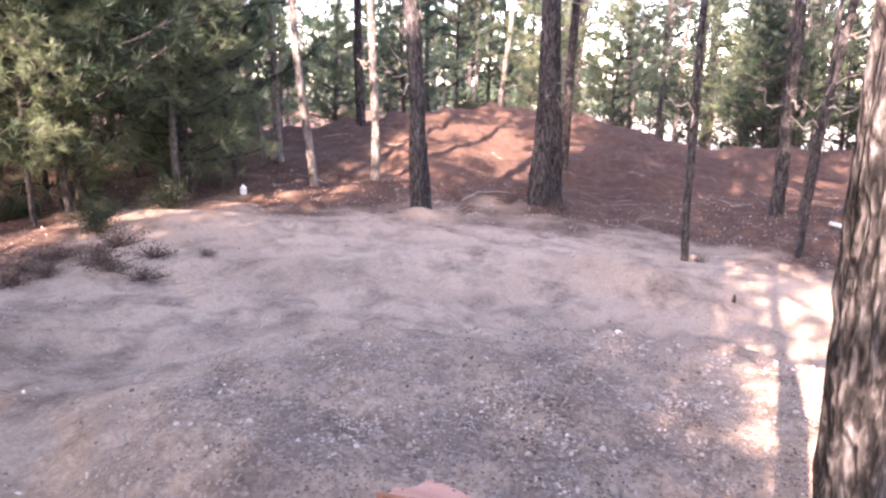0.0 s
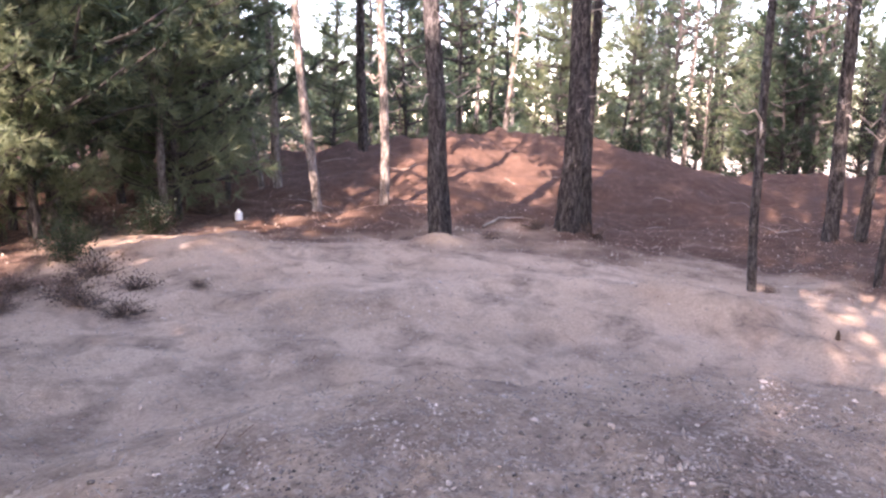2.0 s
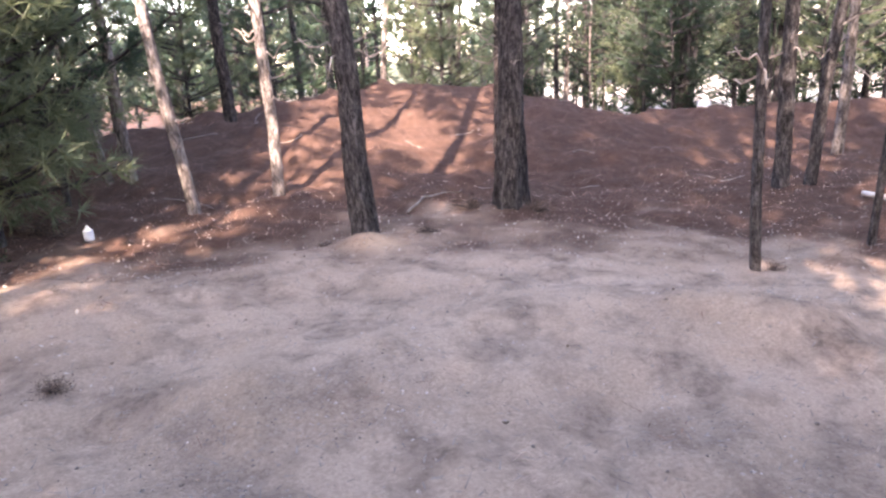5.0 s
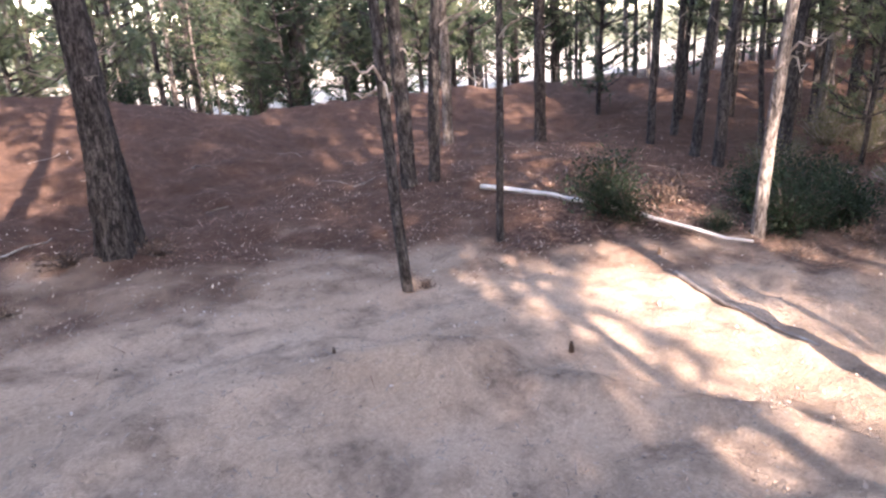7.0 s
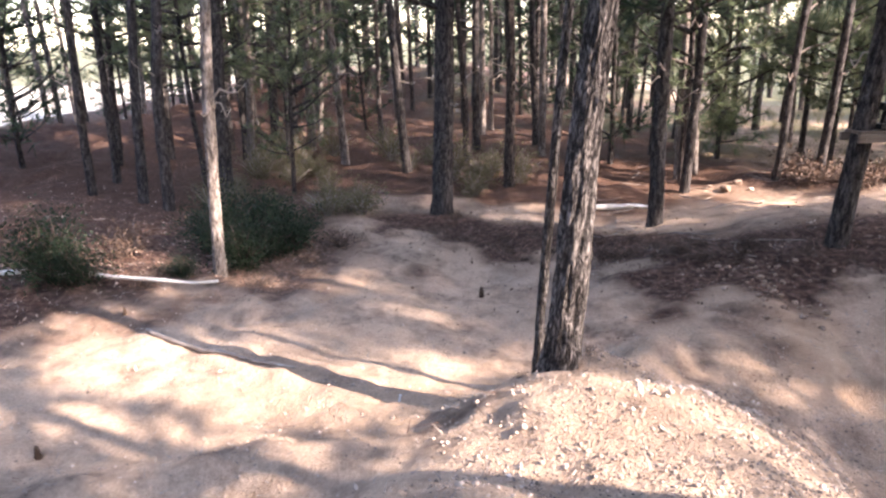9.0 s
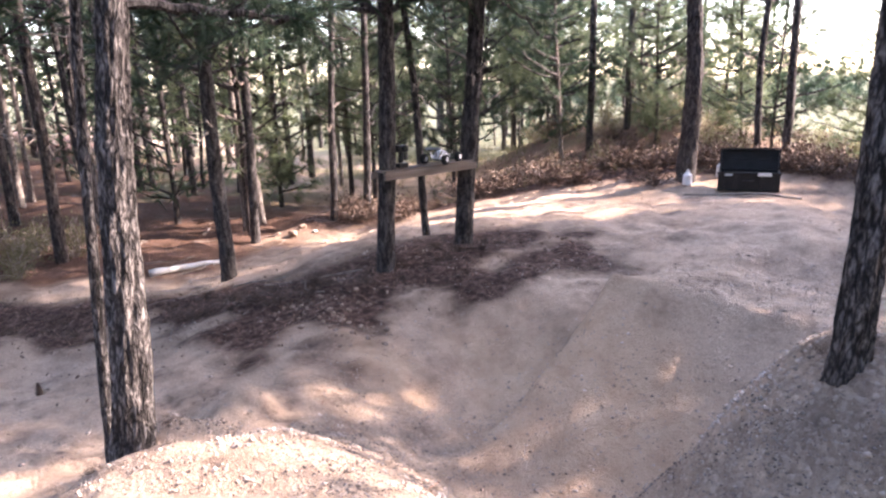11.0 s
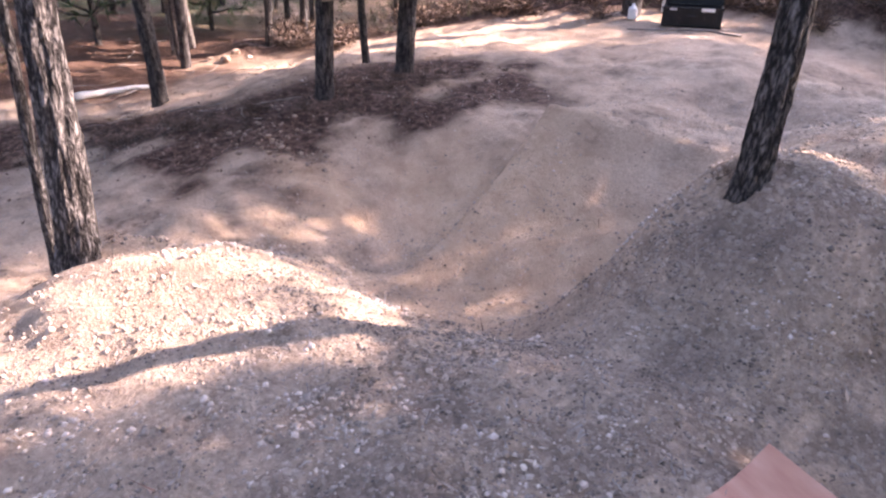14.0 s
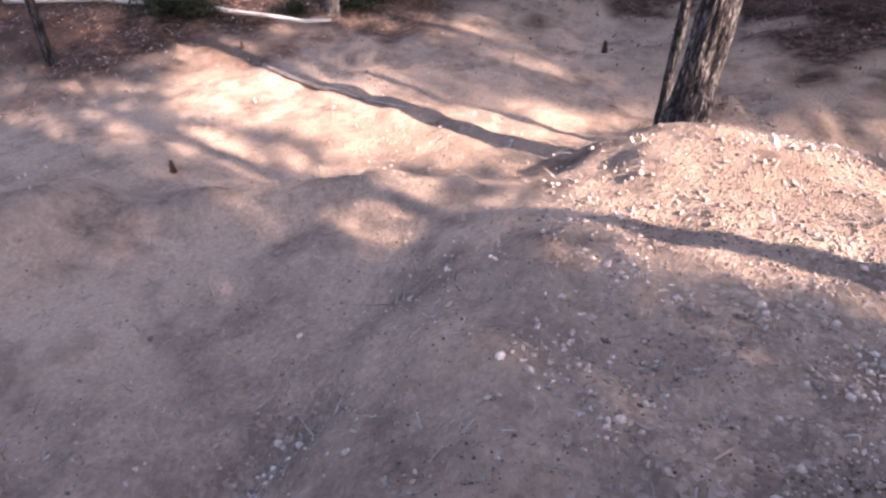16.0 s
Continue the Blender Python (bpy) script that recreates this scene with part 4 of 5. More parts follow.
for i in range(26):
    x = random.uniform(9.8, 15.5)
    y = random.uniform(5.6, 9.0) if i % 4 else random.uniform(1.5, 4.0) + 1.5
    if math.hypot(x - 10, y - 4.5) > 0.9:
        shrub(DRY_SHRUBS, x, y, random.uniform(0.6, 1.2), "dry yellow-green shrub on pine straw")
for i in range(96):
    k = i / 96 * (len(RIM) - 1)
    (ax, ay), (bx, by) = RIM[int(k)], RIM[int(k) + 1]
    x, y = ax + (bx - ax) * (k % 1) + random.gauss(0, 0.35), ay + (by - ay) * (k % 1) + random.gauss(0, 0.35)
    if math.hypot(x - 5.7, y + 5.7) > 1.0:
        shrub(BRUSH, x, y, random.uniform(0.5, 1.15), "dark heap of brush and roots on a low bank", "brush heap")
for i in range(72):
    x, y = random.uniform(6.5, 15.5), random.uniform(-14, -4.2)
    if rim(np.array([x]), np.array([y]))[0] < 0.3 and y < 3.4 - 0.95 * x + 1.5:
        shrub(DRY_SHRUBS if i % 3 else BRUSH, x, y, random.uniform(0.6, 1.3), "dry brush on the slope behind the clearing", "shrub" if i % 3 else "brush heap")
for i in range(44):
    x, y = random.uniform(-3.0, 5.5), random.uniform(-11.4, -8.8)
    shrub(DRY_SHRUBS if i % 2 else BRUSH, x, y, random.uniform(0.35, 0.7), "dry brush on the slope behind the clearing", "shrub" if i % 2 else "brush heap")
for i in range(46):
    x, y = random.uniform(-7.5, -3.7), random.uniform(5.4, 12.0)
    shrub((BRUSH, BRUSH, GREEN_SHRUBS)[i % 3], x, y, random.uniform(0.35, 0.7), "low dark brush at the edge of the wood", "brush heap" if i % 3 < 2 else "shrub")
for i in range(22):
    k = i / 22
    shrub(BRUSH, -5.4 + 2.4 * k + random.gauss(0, 0.15), 6.0 + 0.8 * k + random.gauss(0, 0.3), random.uniform(0.25, 0.5), "low dark brush at the edge of the wood", "brush heap")
for i in range(54):
    k = i / 54 * (len(BROW) - 1)
    (ax, ay), (bx, by) = BROW[int(k)], BROW[int(k) + 1]
    x, y = ax + (bx - ax) * (k % 1) + random.gauss(0, 0.3), ay + (by - ay) * (k % 1) + random.gauss(0, 0.3)
    if min(math.hypot(x - 6.1, y - 0.43), math.hypot(x - 6.14, y + 0.68)) > 0.4:
        shrub(BRUSH, x, y, random.uniform(0.14, 0.30), "low dark brush and dead leaves by the bowl", "brush heap", 0.015)
for i in range(10):
    shrub(DRY_SHRUBS if i % 2 else GREEN_SHRUBS, random.uniform(-1.5, 6.0), random.uniform(18.9, 20.6), random.uniform(0.7, 1.3), "sunlit shrub on the crest of the bank")
for x, y, s in ((10.9, -1.6, 1.0), (11.4, -2.2, 1.2), (10.4, -2.4, 0.8)):
    shrub(BRUSH, x, y, s, "dark heap of brush and roots", "brush heap")
for x, y, s in ((0.2, 10.05, 0.35), (-0.9, 9.95, 0.3), (0.95, 11.05, 0.5), (1.75, 10.9, 0.45), (3.1, 8.25, 0.3), (3.0, 3.35, 0.13), (3.3, 3.3, 0.12), (3.35, 3.7, 0.13), (0.7, 1.02, 0.11), (0.93, 1.05, 0.12), (0.75, 1.27, 0.10), (6.0, 0.25, 0.2), (6.05, -0.9, 0.2), (9.8, 4.2, 0.35)):
    shrub(BRUSH, x, y, s, "twigs and dead leaves at the foot of a pine", "brush heap")


# ---------------------------------------------------------------- loose litter on the ground
def scatter(name, number, box, weight, build, mat, label, seed):
    rng = np.random.default_rng(seed)
    x, y = rng.uniform(box[0], box[1], number * 4), rng.uniform(box[2], box[3], number * 4)
    keep = rng.random(number * 4) < weight(x, y)
    x, y = x[keep][:number], y[keep][:number]
    verts, faces = build(rng, np.stack([x, y, height(x, y)], 1))
    return tagged(new(name, quick_mesh(name, verts, faces, mat)), label, "litter", kind="stuff")


OCT = np.array([(1, 0, 0), (0, 1, 0), (-1, 0, 0), (0, -1, 0), (0, 0, 0.8), (0, 0, -0.6)], float)
OCT_F = np.array([(0, 1, 4), (1, 2, 4), (2, 3, 4), (3, 0, 4), (1, 0, 5), (2, 1, 5), (3, 2, 5), (0, 3, 5)])


def stones(size):
    def build(rng, p):
        n = len(p)
        s = size * np.exp(np.clip(rng.normal(0, 0.4, n), -1, 0.9))[:, None, None]
        v = OCT[None] * rng.uniform(0.6, 1.2, (n, 6, 3)) * s
        a = rng.uniform(0, 6.28, n)
        c, d = np.cos(a)[:, None], np.sin(a)[:, None]
        v = np.stack([v[:, :, 0] * c - v[:, :, 1] * d, v[:, :, 0] * d + v[:, :, 1] * c, v[:, :, 2]], -1) + p[:, None] + [0, 0, 0.25 * size]
        return v.reshape(-1, 3), (OCT_F[None] + 6 * np.arange(n)[:, None, None]).reshape(-1, 3)
    return build


def leaves(size):
    def build(rng, p):
        n = len(p)
        a, t = rng.uniform(0, 6.28, n), rng.normal(0, 0.45, (n, 2))
        ln = size * rng.uniform(0.6, 1.4, n)
        ex = np.stack([np.cos(a), np.sin(a), t[:, 0]], 1) * ln[:, None]
        ey = np.stack([-np.sin(a), np.cos(a), t[:, 1]], 1) * ln[:, None] * 0.5
        q = p + [0, 0, 0.012]
        v = np.stack([q - ex, q - ey, q + ex, q + ey], 1)
        return v.reshape(-1, 3), np.arange(4 * n).reshape(-1, 4)
    return build


def straws(length):
    def build(rng, p):
        n = len(p)
        a = rng.uniform(0, 6.28, n)
        ln = length * rng.uniform(0.6, 1.3, n)
        w = np.stack([np.cos(a), np.sin(a), rng.normal(0.05, 0.22, n)], 1) * ln[:, None]
        s = np.stack([-np.sin(a), np.cos(a), np.zeros(n)], 1) * 0.004
        q = p + [0, 0, 0.012]
        v = np.stack([q - s, q + s, q + w], 1)
        return v.reshape(-1, 3), np.arange(3 * n).reshape(-1, 3)
    return build


scatter("gravel", 34000, (-4, 5, -3, 7), lambda x, y: 0.05 + zones(x, y)["gravel"] ** 1.5 * (0.25 + step01(fbm(x * 2.1, y * 2.1, 0, 3, 77), -0.3, 0.7)), stones(0.0058), STONE, "loose pale and grey gravel on the mounds", 5)
scatter("coarse_gravel", 14000, (-0.6, 3.7, 0.0, 4.2), lambda x, y: 0.04 + 0.96 * step01(fbm(x * 2.6, y * 2.6, 0, 4, 88), 0.0, 1.1) * np.maximum(bump(x + 0.3 * fbm(x, y, 0, 2, 5), y, 1.3, 2.9, 2.2, 1.0, 1.0, 2), bump(x, y, 0.9, 0.95, 1.0, 0.9, 1.0, 2)), stones(0.0092), STONE, "coarse pale and dark gravel on the mounds", 25)
scatter("dark_gravel", 26000, (-1.5, 3.6, -1.0, 4.6), lambda x, y: 0.02 + 0.98 * step01(fbm(x * 1.9, y * 1.9, 0, 4, 98), -0.2, 0.8) * np.maximum(bump(x + 0.3 * fbm(x, y, 0, 2, 5), y, 1.2, 2.8, 2.2, 1.1, 1.0, 2), bump(x, y, 0.75, 0.8, 1.1, 1.1, 1.0, 3)), stones(0.0050), DARK_STONE, "dark crushed gravel on the mounds", 26)
scatter("pebbles", 3400, (-5, 7, -4, 12), lambda x, y: 0.10 + 0.7 * zones(x, y)["gravel"], stones(0.0105), STONE, "scattered pebbles and clods", 6)
scatter("fallen_leaves", 3800, (-6, 9, -5, 13), lambda x, y: (lambda q: 0.12 + 0.6 * q["straw"] + 0.5 * q["gravel"])(zones(x, y)), leaves(0.016), LITTER, "pale dead leaves strewn over the earth", 7)
scatter("leaf_litter", 2600, (-3, 12, 7, 12), lambda x, y: 0.25 + 0.5 * bump(x, y, -0.3, 9.9, 0.9, 0.6, 1) + 0.4 * bump(x, y, 2.9, 8.3, 0.5, 0.5, 1), leaves(0.016), LITTER, "pale dead leaves round the pines", 17)
scatter("pine_straw", 52000, (-7, 14, -2, 19), lambda x, y: (lambda q: 0.9 * np.maximum(q["straw"], 0.8 * q["mulch_shade"]))(zones(x, y)), straws(0.13), STRAW, "red-brown fallen pine needles", 8)
scatter("bowl_litter", 1300, (4.6, 10, -1.6, 5.2), lambda x, y: 0.05 + 0.95 * along(x, y, BROW, 0.9), leaves(0.022), DARK_LITTER, "brown dead leaves among dark brush", 27)
scatter("loose_needles", 7000, (-4, 7, -3, 10), lambda x, y: 0.4 + 0 * x, straws(0.08), TWIG, "thin needles and twigs on bare earth", 9)
scatter("weeds", 6000, (-3, 22, -26, -3), lambda x, y: 0.9 * step01(-y - 0.95 * (12 - x), 0.0, 3.0) + 0.5 * step01(-y, 9.5, 11), lambda rng, p: needle_tufts(rng, p, np.tile([0, 0, 1.0], (len(p), 1)), 3, 0.32, 0.012, 0.35), SHRUB_DRY, "dry grass and weeds on the rough bank", 10)


def stick(x, y, length, radius, turn, mat, label, name="fallen_branch", seed=0, lift=0.0, bend=0.08, seg=8, x2=None, y2=None):
    rng = np.random.default_rng(seed)
    n = 14
    if x2 is None:
        x2, y2 = x + length * math.cos(radians(turn)), y + length * math.sin(radians(turn))
    side = np.array([-(y2 - y), x2 - x]) / max(math.hypot(x2 - x, y2 - y), 1e-6)
    pts, rr = [], []
    for s in np.linspace(0, 1, n):
        w = bend * math.sin(s * 3.1 + seed) + rng.normal(0, 0.004)
        px, py = x + (x2 - x) * s + side[0] * w, y + (y2 - y) * s + side[1] * w
        pts.append((px, py, 0))
        rr.append(radius * (1 - 0.55 * s))
    zs = [ground_z(p[0], p[1]) for p in pts]
    k = np.polyfit(np.linspace(0, 1, n), zs, 2)
    pts = [(p[0], p[1], max(z, float(np.polyval(k, s))) + r * 0.75 + lift) for p, z, s, r in zip(pts, zs, np.linspace(0, 1, n), rr)]
    v, f = tube(pts, rr, seg, 0.2, seed)
    ob = mesh_object(name, v, f, mat, smooth=True)
    return tagged(ob, label, "log" if radius > 0.025 else "stick")


stick(5.55, 9.9, 0, 0.034, 0, BLEACHED, "long bleached log lying below the red bank", "log", 1, 0.04, 0.05, 10, 5.95, 6.55)
stick(9.9, 2.3, 0, 0.06, 0, BLEACHED, "pale log lying at the edge of the track", "log", 2, 0.0, 0.03, 10, 10.1, 1.1)
stick(4.75, 6.75, 0, 0.022, 0, TWIG, "thin grey branch lying across the track", "fallen_branch", 3, 0.0, 0.03, 8, 4.05, 5.3)
stick(0.15, 11.2, 0, 0.016, 0, TWIG, "dead bough lying up the red bank beside a stout pine", "fallen_branch", 12, 0.02, 0.06, 8, 1.2, 12.4)
stick(0.95, 0.1, 0.30, 0.006, 140, TWIG, "small dark stick on the gravel", seed=4)
for i in range(46):
    u = random.random()
    if u < 0.4:
        x, y = random.uniform(9.5, 15), random.uniform(-2.5, 2.5)
    elif u < 0.7:
        x, y = random.uniform(4.8, 9), random.uniform(0.8, 2.6)
    else:
        x, y = random.uniform(-3, 6), random.uniform(11.5, 16)
    stick(x, y, random.uniform(0.25, 0.8), random.uniform(0.005, 0.012), random.uniform(0, 360), TWIG, "dead branch lying on pine straw", seed=20 + i)


def clod(x, y, size, mat, label, name="stone", category="stone", seed=0):
    bm = bmesh.new()
    bmesh.ops.create_icosphere(bm, subdivisions=2, radius=1)
    for v in bm.verts:
        k = 1 + 0.28 * float(vnoise(v.co.x * 1.7 + seed, v.co.y * 1.7, v.co.z * 1.7, seed))
        v.co = Vector((v.co.x * k, v.co.y * k * 0.85, v.co.z * k * 0.65)) * size
    bm.transform(Matrix.Translation((x, y, ground_z(x, y) + size * 0.3)) @ Euler((0, 0, seed)).to_matrix().to_4x4())
    me = bpy.data.meshes.new(name)
    bm.to_mesh(me)
    bm.free()
    me.materials.append(mat)
    return tagged(new(name, me), label, category)


CLAY = material("clay_clod", [(0.15, 0.10, 0.074), (0.26, 0.182, 0.135), (0.40, 0.30, 0.235)], 20, 0.95, 0.004, 60)
for i in range(64):
    x, y = 5.4 + random.gauss(0, 0.55), 1.3 + random.gauss(0, 0.2)
    clod(x, y, random.uniform(0.010, 0.034), CLAY, "clod of pale clay on the edge of the bowl", "clod", "clod", i)
for i in range(26):
    clod(random.uniform(-1.6, 2.2), random.uniform(1.4, 5.2), random.uniform(0.008, 0.017), STONE, "grey pebble bedded in the gravel", "stone", "stone", 50 + i)
for i in range(22):
    k = random.random()
    clod(0.77 + (0.29) * k + random.gauss(0, 0.035), 5.03 + (-0.14) * k + random.gauss(0, 0.035), random.uniform(0.008, 0.019), (STONE, DARK_STONE)[i % 2], "small stone in a worn hollow of the jump", "stone", "stone", 120 + i)
for i, (x, y, size, mat) in enumerate(((11.15, -0.35, 0.10, CLAY), (11.35, -0.62, 0.08, CLAY), (11.0, -0.72, 0.05, STONE), (11.5, -0.2, 0.06, CLAY))):
    clod(x, y, size, mat, ("dark rock at the edge of the wood", "pale rock at the edge of the wood")[mat is STONE], "stone", "stone", 160 + i)
clod(0.35, 2.62, 0.015, STONE, "grey stone beside the wooden ramp", seed=90)
clod(0.28, 2.58, 0.012, STONE, "grey stone beside the wooden ramp", seed=91)

# ---------------------------------------------------------------- made things
PLY = material("terracotta_plywood", [(0.44, 0.19, 0.13), (0.52, 0.25, 0.17), (0.58, 0.31, 0.22)], 5, 0.6, 0.001, 120, (1, 4, 4))
BOARD = material("weathered_board", [(0.10, 0.074, 0.058), (0.18, 0.138, 0.11), (0.27, 0.215, 0.175)], 4, 0.85, 0.003, 60, (0.3, 6, 6))
BLACK = material("black_plastic", [(0.010, 0.010, 0.011), (0.018, 0.018, 0.019)], 8, 0.5, 0.001, 200)
RUBBER = material("black_rubber", [(0.012, 0.012, 0.012), (0.022, 0.021, 0.020)], 20, 0.85)
CHROME = material("bright_latch", [(0.70, 0.70, 0.70), (0.82, 0.82, 0.82)], 8, 0.25, metal=1.0)
WHITE = material("white_plastic", [(0.70, 0.70, 0.69), (0.80, 0.80, 0.79)], 8, 0.4)
SHELL = material("grey_car_shell", [(0.30, 0.31, 0.33), (0.55, 0.56, 0.58)], 14, 0.3)
CONE = material("pine_cone_scales", [(0.05, 0.03, 0.02), (0.12, 0.075, 0.05)], 14, 0.8)


def thing(name, m, label, category, group=""):
    top = new(name)
    top.matrix_world = m
    return tagged(top, label, category, group)


def wooden_ramp(m):
    """A bent plywood sheet on two curved side cheeks and a back prop."""
    top = thing("jump_ramp", m, "small curved terracotta plywood ramp on the gravel", "ramp")
    wide, run, rise, n, thick = 0.32, 0.32, 0.16, 14, 0.010
    prof = [(run * s, rise * s ** 2.2) for s in np.linspace(0, 1, n)]
    verts, faces = [], []
    for y, z in prof:
        for x in (-wide / 2, wide / 2):
            verts += [(x, y, z + 0.004), (x, y, z + 0.004 + thick)]
    for i in range(n - 1):
        a, b = 4 * i, 4 * i + 4
        faces += [(a + 1, a + 3, b + 3, b + 1), (a, b, b + 2, a + 2), (a, a + 1, b + 1, b), (a + 2, b + 2, b + 3, a + 3)]
    faces += [(0, 2, 3, 1), (4 * n - 4, 4 * n - 3, 4 * n - 1, 4 * n - 2)]
    deck = mesh_object("deck", verts, faces, PLY, top)
    for sx in (-1, 1):
        cv, cf = [], []
        x0, x1 = sx * (wide / 2 - 0.022), sx * (wide / 2 - 0.004)
        for y, z in prof:
            for x in (x0, x1):
                cv += [(x, y, -0.03), (x, y, z + 0.004)]
        for i in range(n - 1):
            a, b = 4 * i, 4 * i + 4
            cf += [(a, a + 1, b + 1, b), (a + 2, b + 2, b + 3, a + 3), (a + 1, a + 3, b + 3, b + 1)]
        cf.append((4 * n - 4, 4 * n - 3, 4 * n - 1, 4 * n - 2))
        mesh_object("cheek", cv, cf, PLY, top)
    part("back_panel", block(wide - 0.05, 0.012, rise * 0.95, Matrix.Translation((0, run - 0.02, rise * 0.45)), 0.002), PLY, top)
    part("batten", block(wide - 0.05, 0.03, 0.02, Matrix.Translation((0, run - 0.045, rise * 0.3)), 0.003), BOARD, top)
    return top


RAMP_AT = (-0.03, 2.46)
wooden_ramp(Matrix.Translation((*RAMP_AT, ground_z(*RAMP_AT) - 0.01)) @ Euler((radians(-4), 0, radians(168))).to_matrix().to_4x4())


def tree_shelf():
    top = thing("tree_shelf", Matrix.Translation((6.05, -0.12, 1.24)) @ Euler((0, radians(-1), radians(-88))).to_matrix().to_4x4(), "weathered board shelf fixed between two pines", "shelf")
    part("shelf_board", block(1.16, 0.26, 0.028, Matrix.Translation((0, 0.02, 0)), 0.004), BOARD, top)
    part("front_rail", block(1.22, 0.032, 0.075, Matrix.Translation((0, -0.13, -0.045)), 0.004), BOARD, top)
    part("back_rail", block(1.22, 0.032, 0.08, Matrix.Translation((0, 0.165, -0.055)), 0.004), BOARD, top)
    for x in (-0.55, 0.55):
        for y in (-0.15,):
            part("screw_head", rod(0.008, 0.007, 0.006, Matrix.Translation((x, y, -0.045)) @ Euler((radians(90), 0, 0)).to_matrix().to_4x4(), 8), CHROME, top)


tree_shelf()


def toy_car(m):
    top = thing("radio_controlled_buggy", m, "grey radio controlled buggy standing on the shelf", "toy car")
    bm = block(0.34, 0.13, 0.012, Matrix.Translation((0, 0, 0.05)), 0.003)
    part("chassis", bm, BLACK, top)
    bm = bmesh.new()
    bmesh.ops.create_cube(bm, size=1, matrix=Matrix.Translation((0.0, 0, 0.10)) @ Matrix.Diagonal((0.26, 0.12, 0.08, 1)))
    for v in bm.verts:
        if v.co.z > 0.1:
            v.co.x = v.co.x * 0.45 - 0.015
            v.co.y *= 0.6
    bmesh.ops.bevel(bm, geom=bm.edges[:], offset=0.012, segments=2, affect="EDGES")
    part("body_shell", bm, SHELL, top, "grey painted shell")
    for x in (-0.155, 0.155):
        for y in (-0.135, 0.135):
            t = part("wheel", rod(0.058, 0.058, 0.055, Matrix.Translation((x, y, 0.058)) @ Euler((radians(90), 0, 0)).to_matrix().to_4x4(), 20), RUBBER, top)
            part("rim", rod(0.030, 0.030, 0.058, Matrix.Translation((x, y, 0.058)) @ Euler((radians(90), 0, 0)).to_matrix().to_4x4(), 14), WHITE, t, "white rim")
            part("shock_absorber", rod(0.009, 0.009, 0.09, Matrix.Translation((x * 0.85, y * 0.45, 0.11)) @ Euler((radians(-30 if y > 0 else 30), 0, 0)).to_matrix().to_4x4(), 8), CHROME, top)
    part("rear_wing", block(0.07, 0.19, 0.008, Matrix.Translation((-0.20, 0, 0.175)) @ Euler((0, radians(-14), 0)).to_matrix().to_4x4(), 0.003), BLACK, top)
    for y in (-0.04, 0.04):
        part("wing_stay", block(0.01, 0.008, 0.09, Matrix.Translation((-0.19, y, 0.13)), 0.001), BLACK, top)
    part("bumper", block(0.03, 0.10, 0.02, Matrix.Translation((0.20, 0, 0.05)), 0.006), BLACK, top)


toy_car(Matrix.Translation((6.06, -0.34, 1.256)) @ Euler((0, 0, radians(-62))).to_matrix().to_4x4())


def transmitter(m):
    top = thing("radio_transmitter", m, "black pistol-grip radio transmitter on the shelf", "remote control")
    part("base", block(0.13, 0.10, 0.05, Matrix.Translation((0, 0, 0.025)), 0.012), BLACK, top)
    part("grip", block(0.045, 0.05, 0.13, Matrix.Translation((0, 0, 0.11)) @ Euler((0, radians(8), 0)).to_matrix().to_4x4(), 0.012), BLACK, top)
    part("head", block(0.15, 0.08, 0.075, Matrix.Translation((0.01, 0, 0.205)), 0.016), BLACK, top)
    part("steering_wheel", rod(0.034, 0.034, 0.03, Matrix.Translation((0.02, -0.055, 0.205)) @ Euler((radians(90), 0, 0)).to_matrix().to_4x4(), 18), RUBBER, top)
    part("trigger", block(0.012, 0.012, 0.035, Matrix.Translation((0.045, 0, 0.15)), 0.003), BLACK, top)


transmitter(Matrix.Translation((6.04, 0.20, 1.256)) @ Euler((0, 0, radians(-80))).to_matrix().to_4x4())


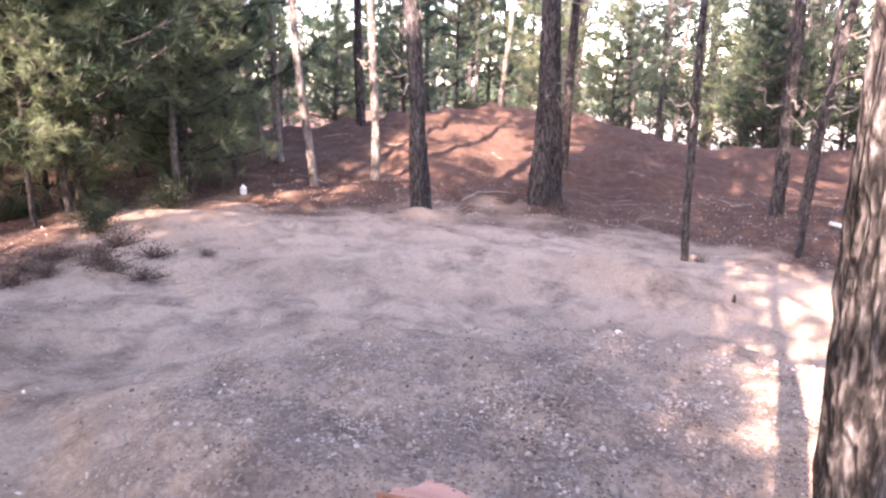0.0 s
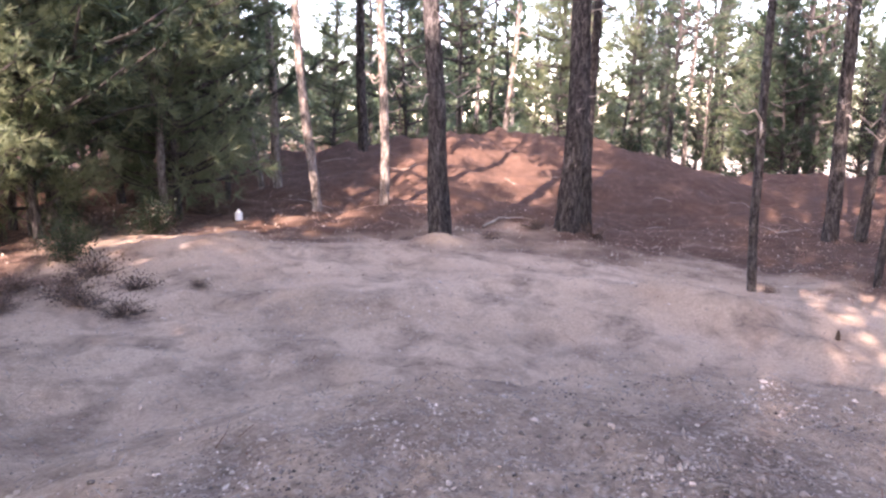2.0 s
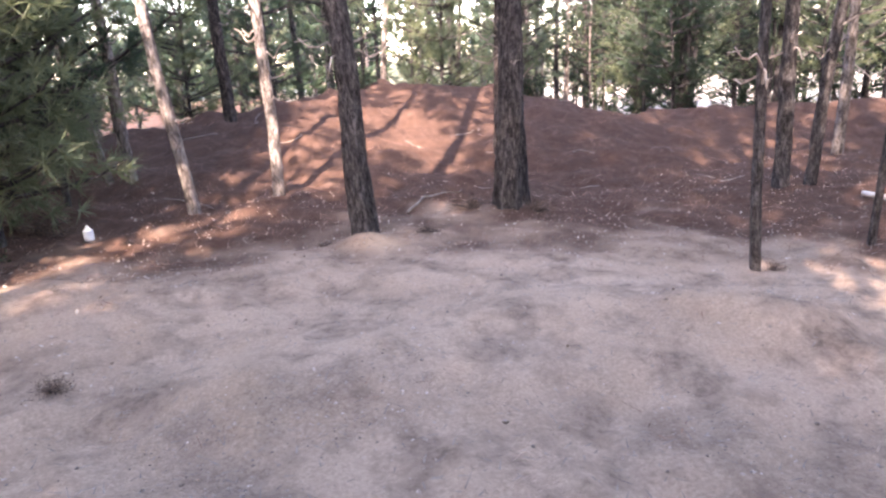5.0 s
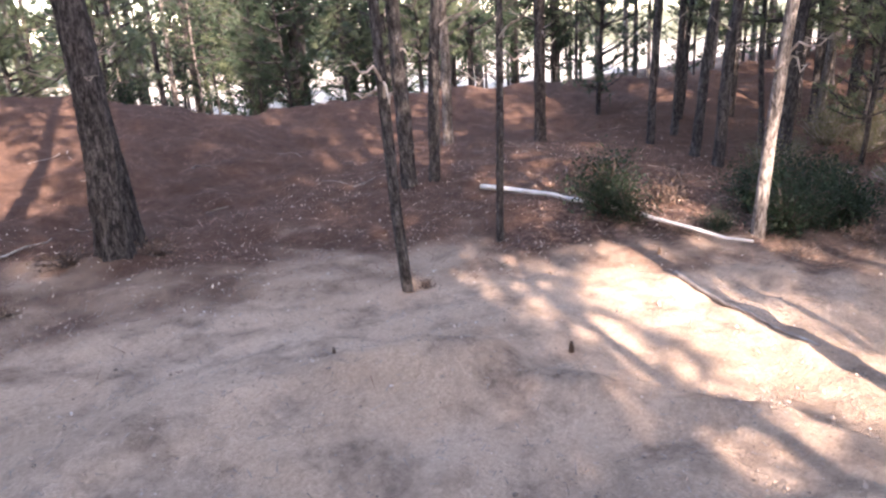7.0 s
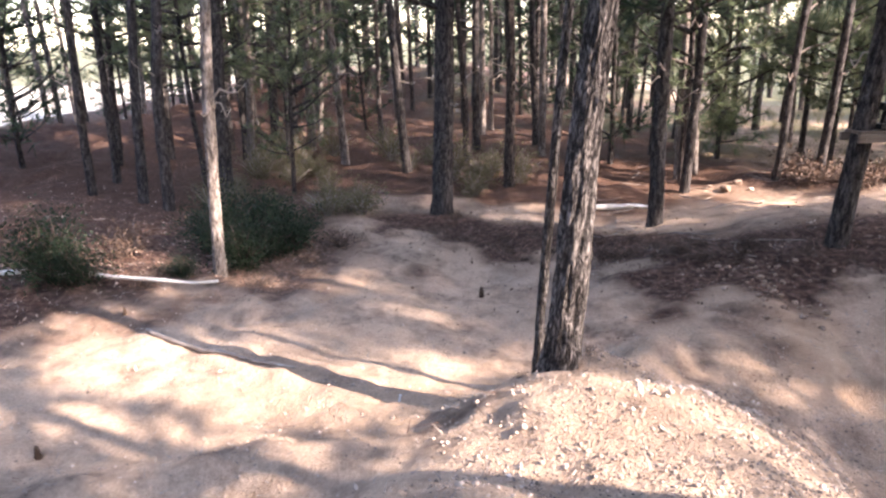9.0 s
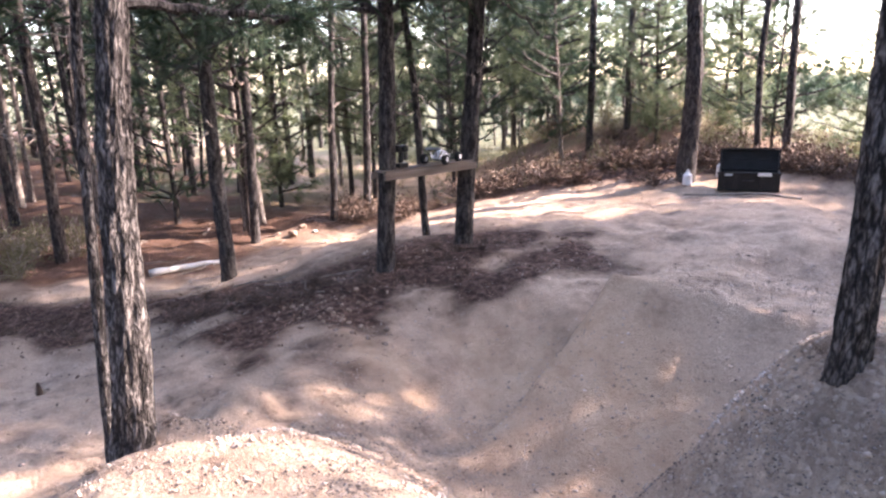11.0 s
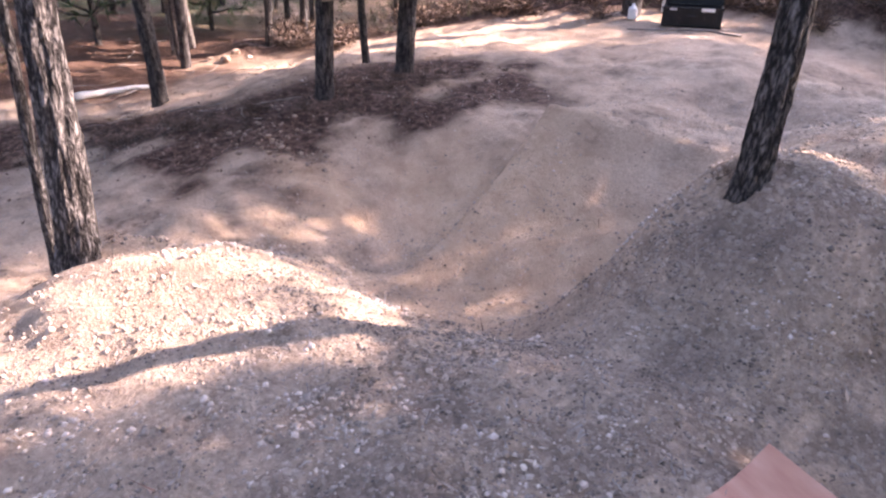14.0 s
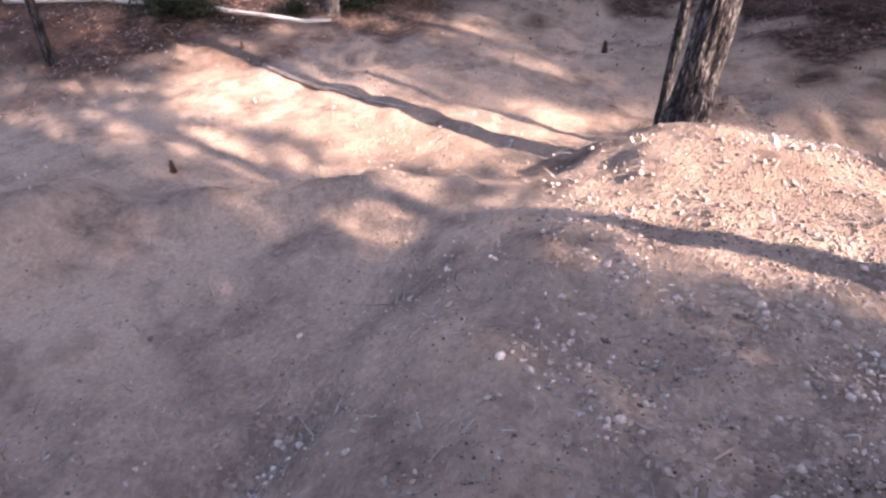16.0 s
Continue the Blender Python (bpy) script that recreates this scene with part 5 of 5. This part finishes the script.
def open_case(m):
    top = thing("equipment_case", m, "open black plastic equipment case standing on the ground", "case")
    w, d, h, t = 0.86, 0.46, 0.28, 0.02
    bm = bmesh.new()
    for sx, sy, sz, x, y, z in ((w, d, t, 0, 0, t / 2), (w, t, h, 0, -d / 2 + t / 2, h / 2), (w, t, h, 0, d / 2 - t / 2, h / 2), (t, d - 2 * t, h, -w / 2 + t / 2, 0, h / 2), (t, d - 2 * t, h, w / 2 - t / 2, 0, h / 2)):
        bmesh.ops.create_cube(bm, size=1, matrix=Matrix.Translation((x, y, z + 0.01)) @ Matrix.Diagonal((sx, sy, sz, 1)))
    part("tub", bm, BLACK, top)
    part("rim", block(w + 0.03, 0.03, 0.035, Matrix.Translation((0, -d / 2, h)), 0.006), BLACK, top)
    for x in (-0.34, -0.17, 0.17, 0.34):
        part("rib", block(0.03, 0.012, h * 0.8, Matrix.Translation((x, -d / 2 - 0.005, h * 0.45)), 0.004), BLACK, top)
    hinge = Matrix.Translation((0, d / 2, h + 0.01)) @ Euler((radians(-12), 0, 0)).to_matrix().to_4x4()
    bm = bmesh.new()
    for sx, sy, sz, x, y, z in ((w, t, 0.32, 0, 0.10, 0.16), (w, 0.11, t, 0, 0.05, 0.32), (w, 0.11, t, 0, 0.05, 0.01), (t, 0.11, 0.32, -w / 2 + t / 2, 0.05, 0.16), (t, 0.11, 0.32, w / 2 - t / 2, 0.05, 0.16)):
        bmesh.ops.create_cube(bm, size=1, matrix=hinge @ Matrix.Translation((x, y, z)) @ Matrix.Diagonal((sx, sy, sz, 1)))
    lid = part("lid", bm, BLACK, top, "black lid standing open")
    part("rib", block(w * 0.8, 0.012, 0.03, hinge @ Matrix.Translation((0, 0.085, 0.17)), 0.004), BLACK, lid)
    part("latch", block(0.19, 0.014, 0.05, Matrix.Translation((0.22, -d / 2 - 0.012, h - 0.012)), 0.005), WHITE, top, "white latch plate")
    part("latch", block(0.11, 0.014, 0.035, Matrix.Translation((-0.28, -d / 2 - 0.012, h - 0.02)), 0.005), SHELL, top, "grey latch plate")
    part("handle", rod(0.012, 0.012, 0.16, Matrix.Translation((0, -d / 2 - 0.04, h * 0.62)) @ Euler((0, radians(90), 0)).to_matrix().to_4x4()), BLACK, top)


CASE_AT = (5.72, -5.72)
open_case(Matrix.Translation((*CASE_AT, ground_z(*CASE_AT) - 0.01)) @ Euler((0, 0, radians(213 - 180 + 180))).to_matrix().to_4x4())
stick(4.9, -5.8, 0, 0.018, 0, TWIG, "thin branch lying before the black case", "fallen_branch", 6, 0.0, 0.02, 8, 6.3, -4.95)


def jug(x, y, tall, label, mat=None):
    m = Matrix.Translation((x, y, ground_z(x, y)))
    top = thing("plastic_jug", m, label, "jug")
    bm = rod(tall * 0.32, tall * 0.30, tall * 0.7, Matrix.Translation((0, 0, tall * 0.35)), 16)
    part("body", bm, mat or WHITE, top)
    part("neck", rod(tall * 0.24, tall * 0.09, tall * 0.2, Matrix.Translation((0, 0, tall * 0.79)), 14), mat or WHITE, top)
    part("cap", rod(tall * 0.1, tall * 0.1, tall * 0.1, Matrix.Translation((0, 0, tall * 0.93)), 12), SHELL, top)


jug(6.55, -5.35, 0.24, "white plastic jug beside a pine")
jug(6.45, -6.1, 0.30, "white plastic jug on the rough bank")
jug(-3.4, 10.9, 0.17, "white plastic jug lying at the edge of the wood")


def pine_cone(x, y, tall, label):
    m = Matrix.Translation((x, y, ground_z(x, y) - 0.005))
    top = thing("pine_cone", m, label, "pine cone")
    part("core", rod(tall * 0.22, tall * 0.08, tall * 0.95, Matrix.Translation((0, 0, tall * 0.48)), 10), CONE, top)
    pieces = []
    for ring in range(7):
        for k in range(8):
            a = 2 * math.pi * (k + 0.5 * (ring % 2)) / 8
            r, z = tall * (0.36 - 0.035 * ring), tall * (0.08 + 0.13 * ring)
            c, s = math.cos(a), math.sin(a)
            v = [Vector((c * r * 0.4 - s * tall * 0.07, s * r * 0.4 + c * tall * 0.07, z)), Vector((c * r * 0.4 + s * tall * 0.07, s * r * 0.4 - c * tall * 0.07, z)), Vector((c * r, s * r, z + tall * 0.07)), Vector((c * r * 0.5, s * r * 0.5, z + tall * 0.06))]
            pieces.append((v, [(0, 1, 2), (0, 2, 3), (2, 1, 3), (0, 3, 1)]))
    v, f = joined(pieces)
    tagged(mesh_object("scales", v, f, CONE, top), kind="stuff")


pine_cone(6.38, 3.9, 0.13, "dark pine cone standing on the track")
pine_cone(2.82, 6.46, 0.09, "brown pine cone on the bare earth")
pine_cone(1.53, 7.37, 0.06, "small dark pine cone on the bare earth")
pine_cone(5.1, 7.1, 0.08, "dark pine cone beside the lit track")


def peg(x, y):
    m = Matrix.Translation((x, y, ground_z(x, y) - 0.01)) @ Euler((radians(10), radians(8), 0)).to_matrix().to_4x4()
    top = thing("marker_peg", m, "small white marker peg in the track", "peg")
    part("stem", rod(0.007, 0.006, 0.05, Matrix.Translation((0, 0, 0.02)), 10), WHITE, top)
    part("cap", rod(0.010, 0.008, 0.010, Matrix.Translation((0, 0, 0.048)), 12), WHITE, top)


peg(3.57, 4.49)
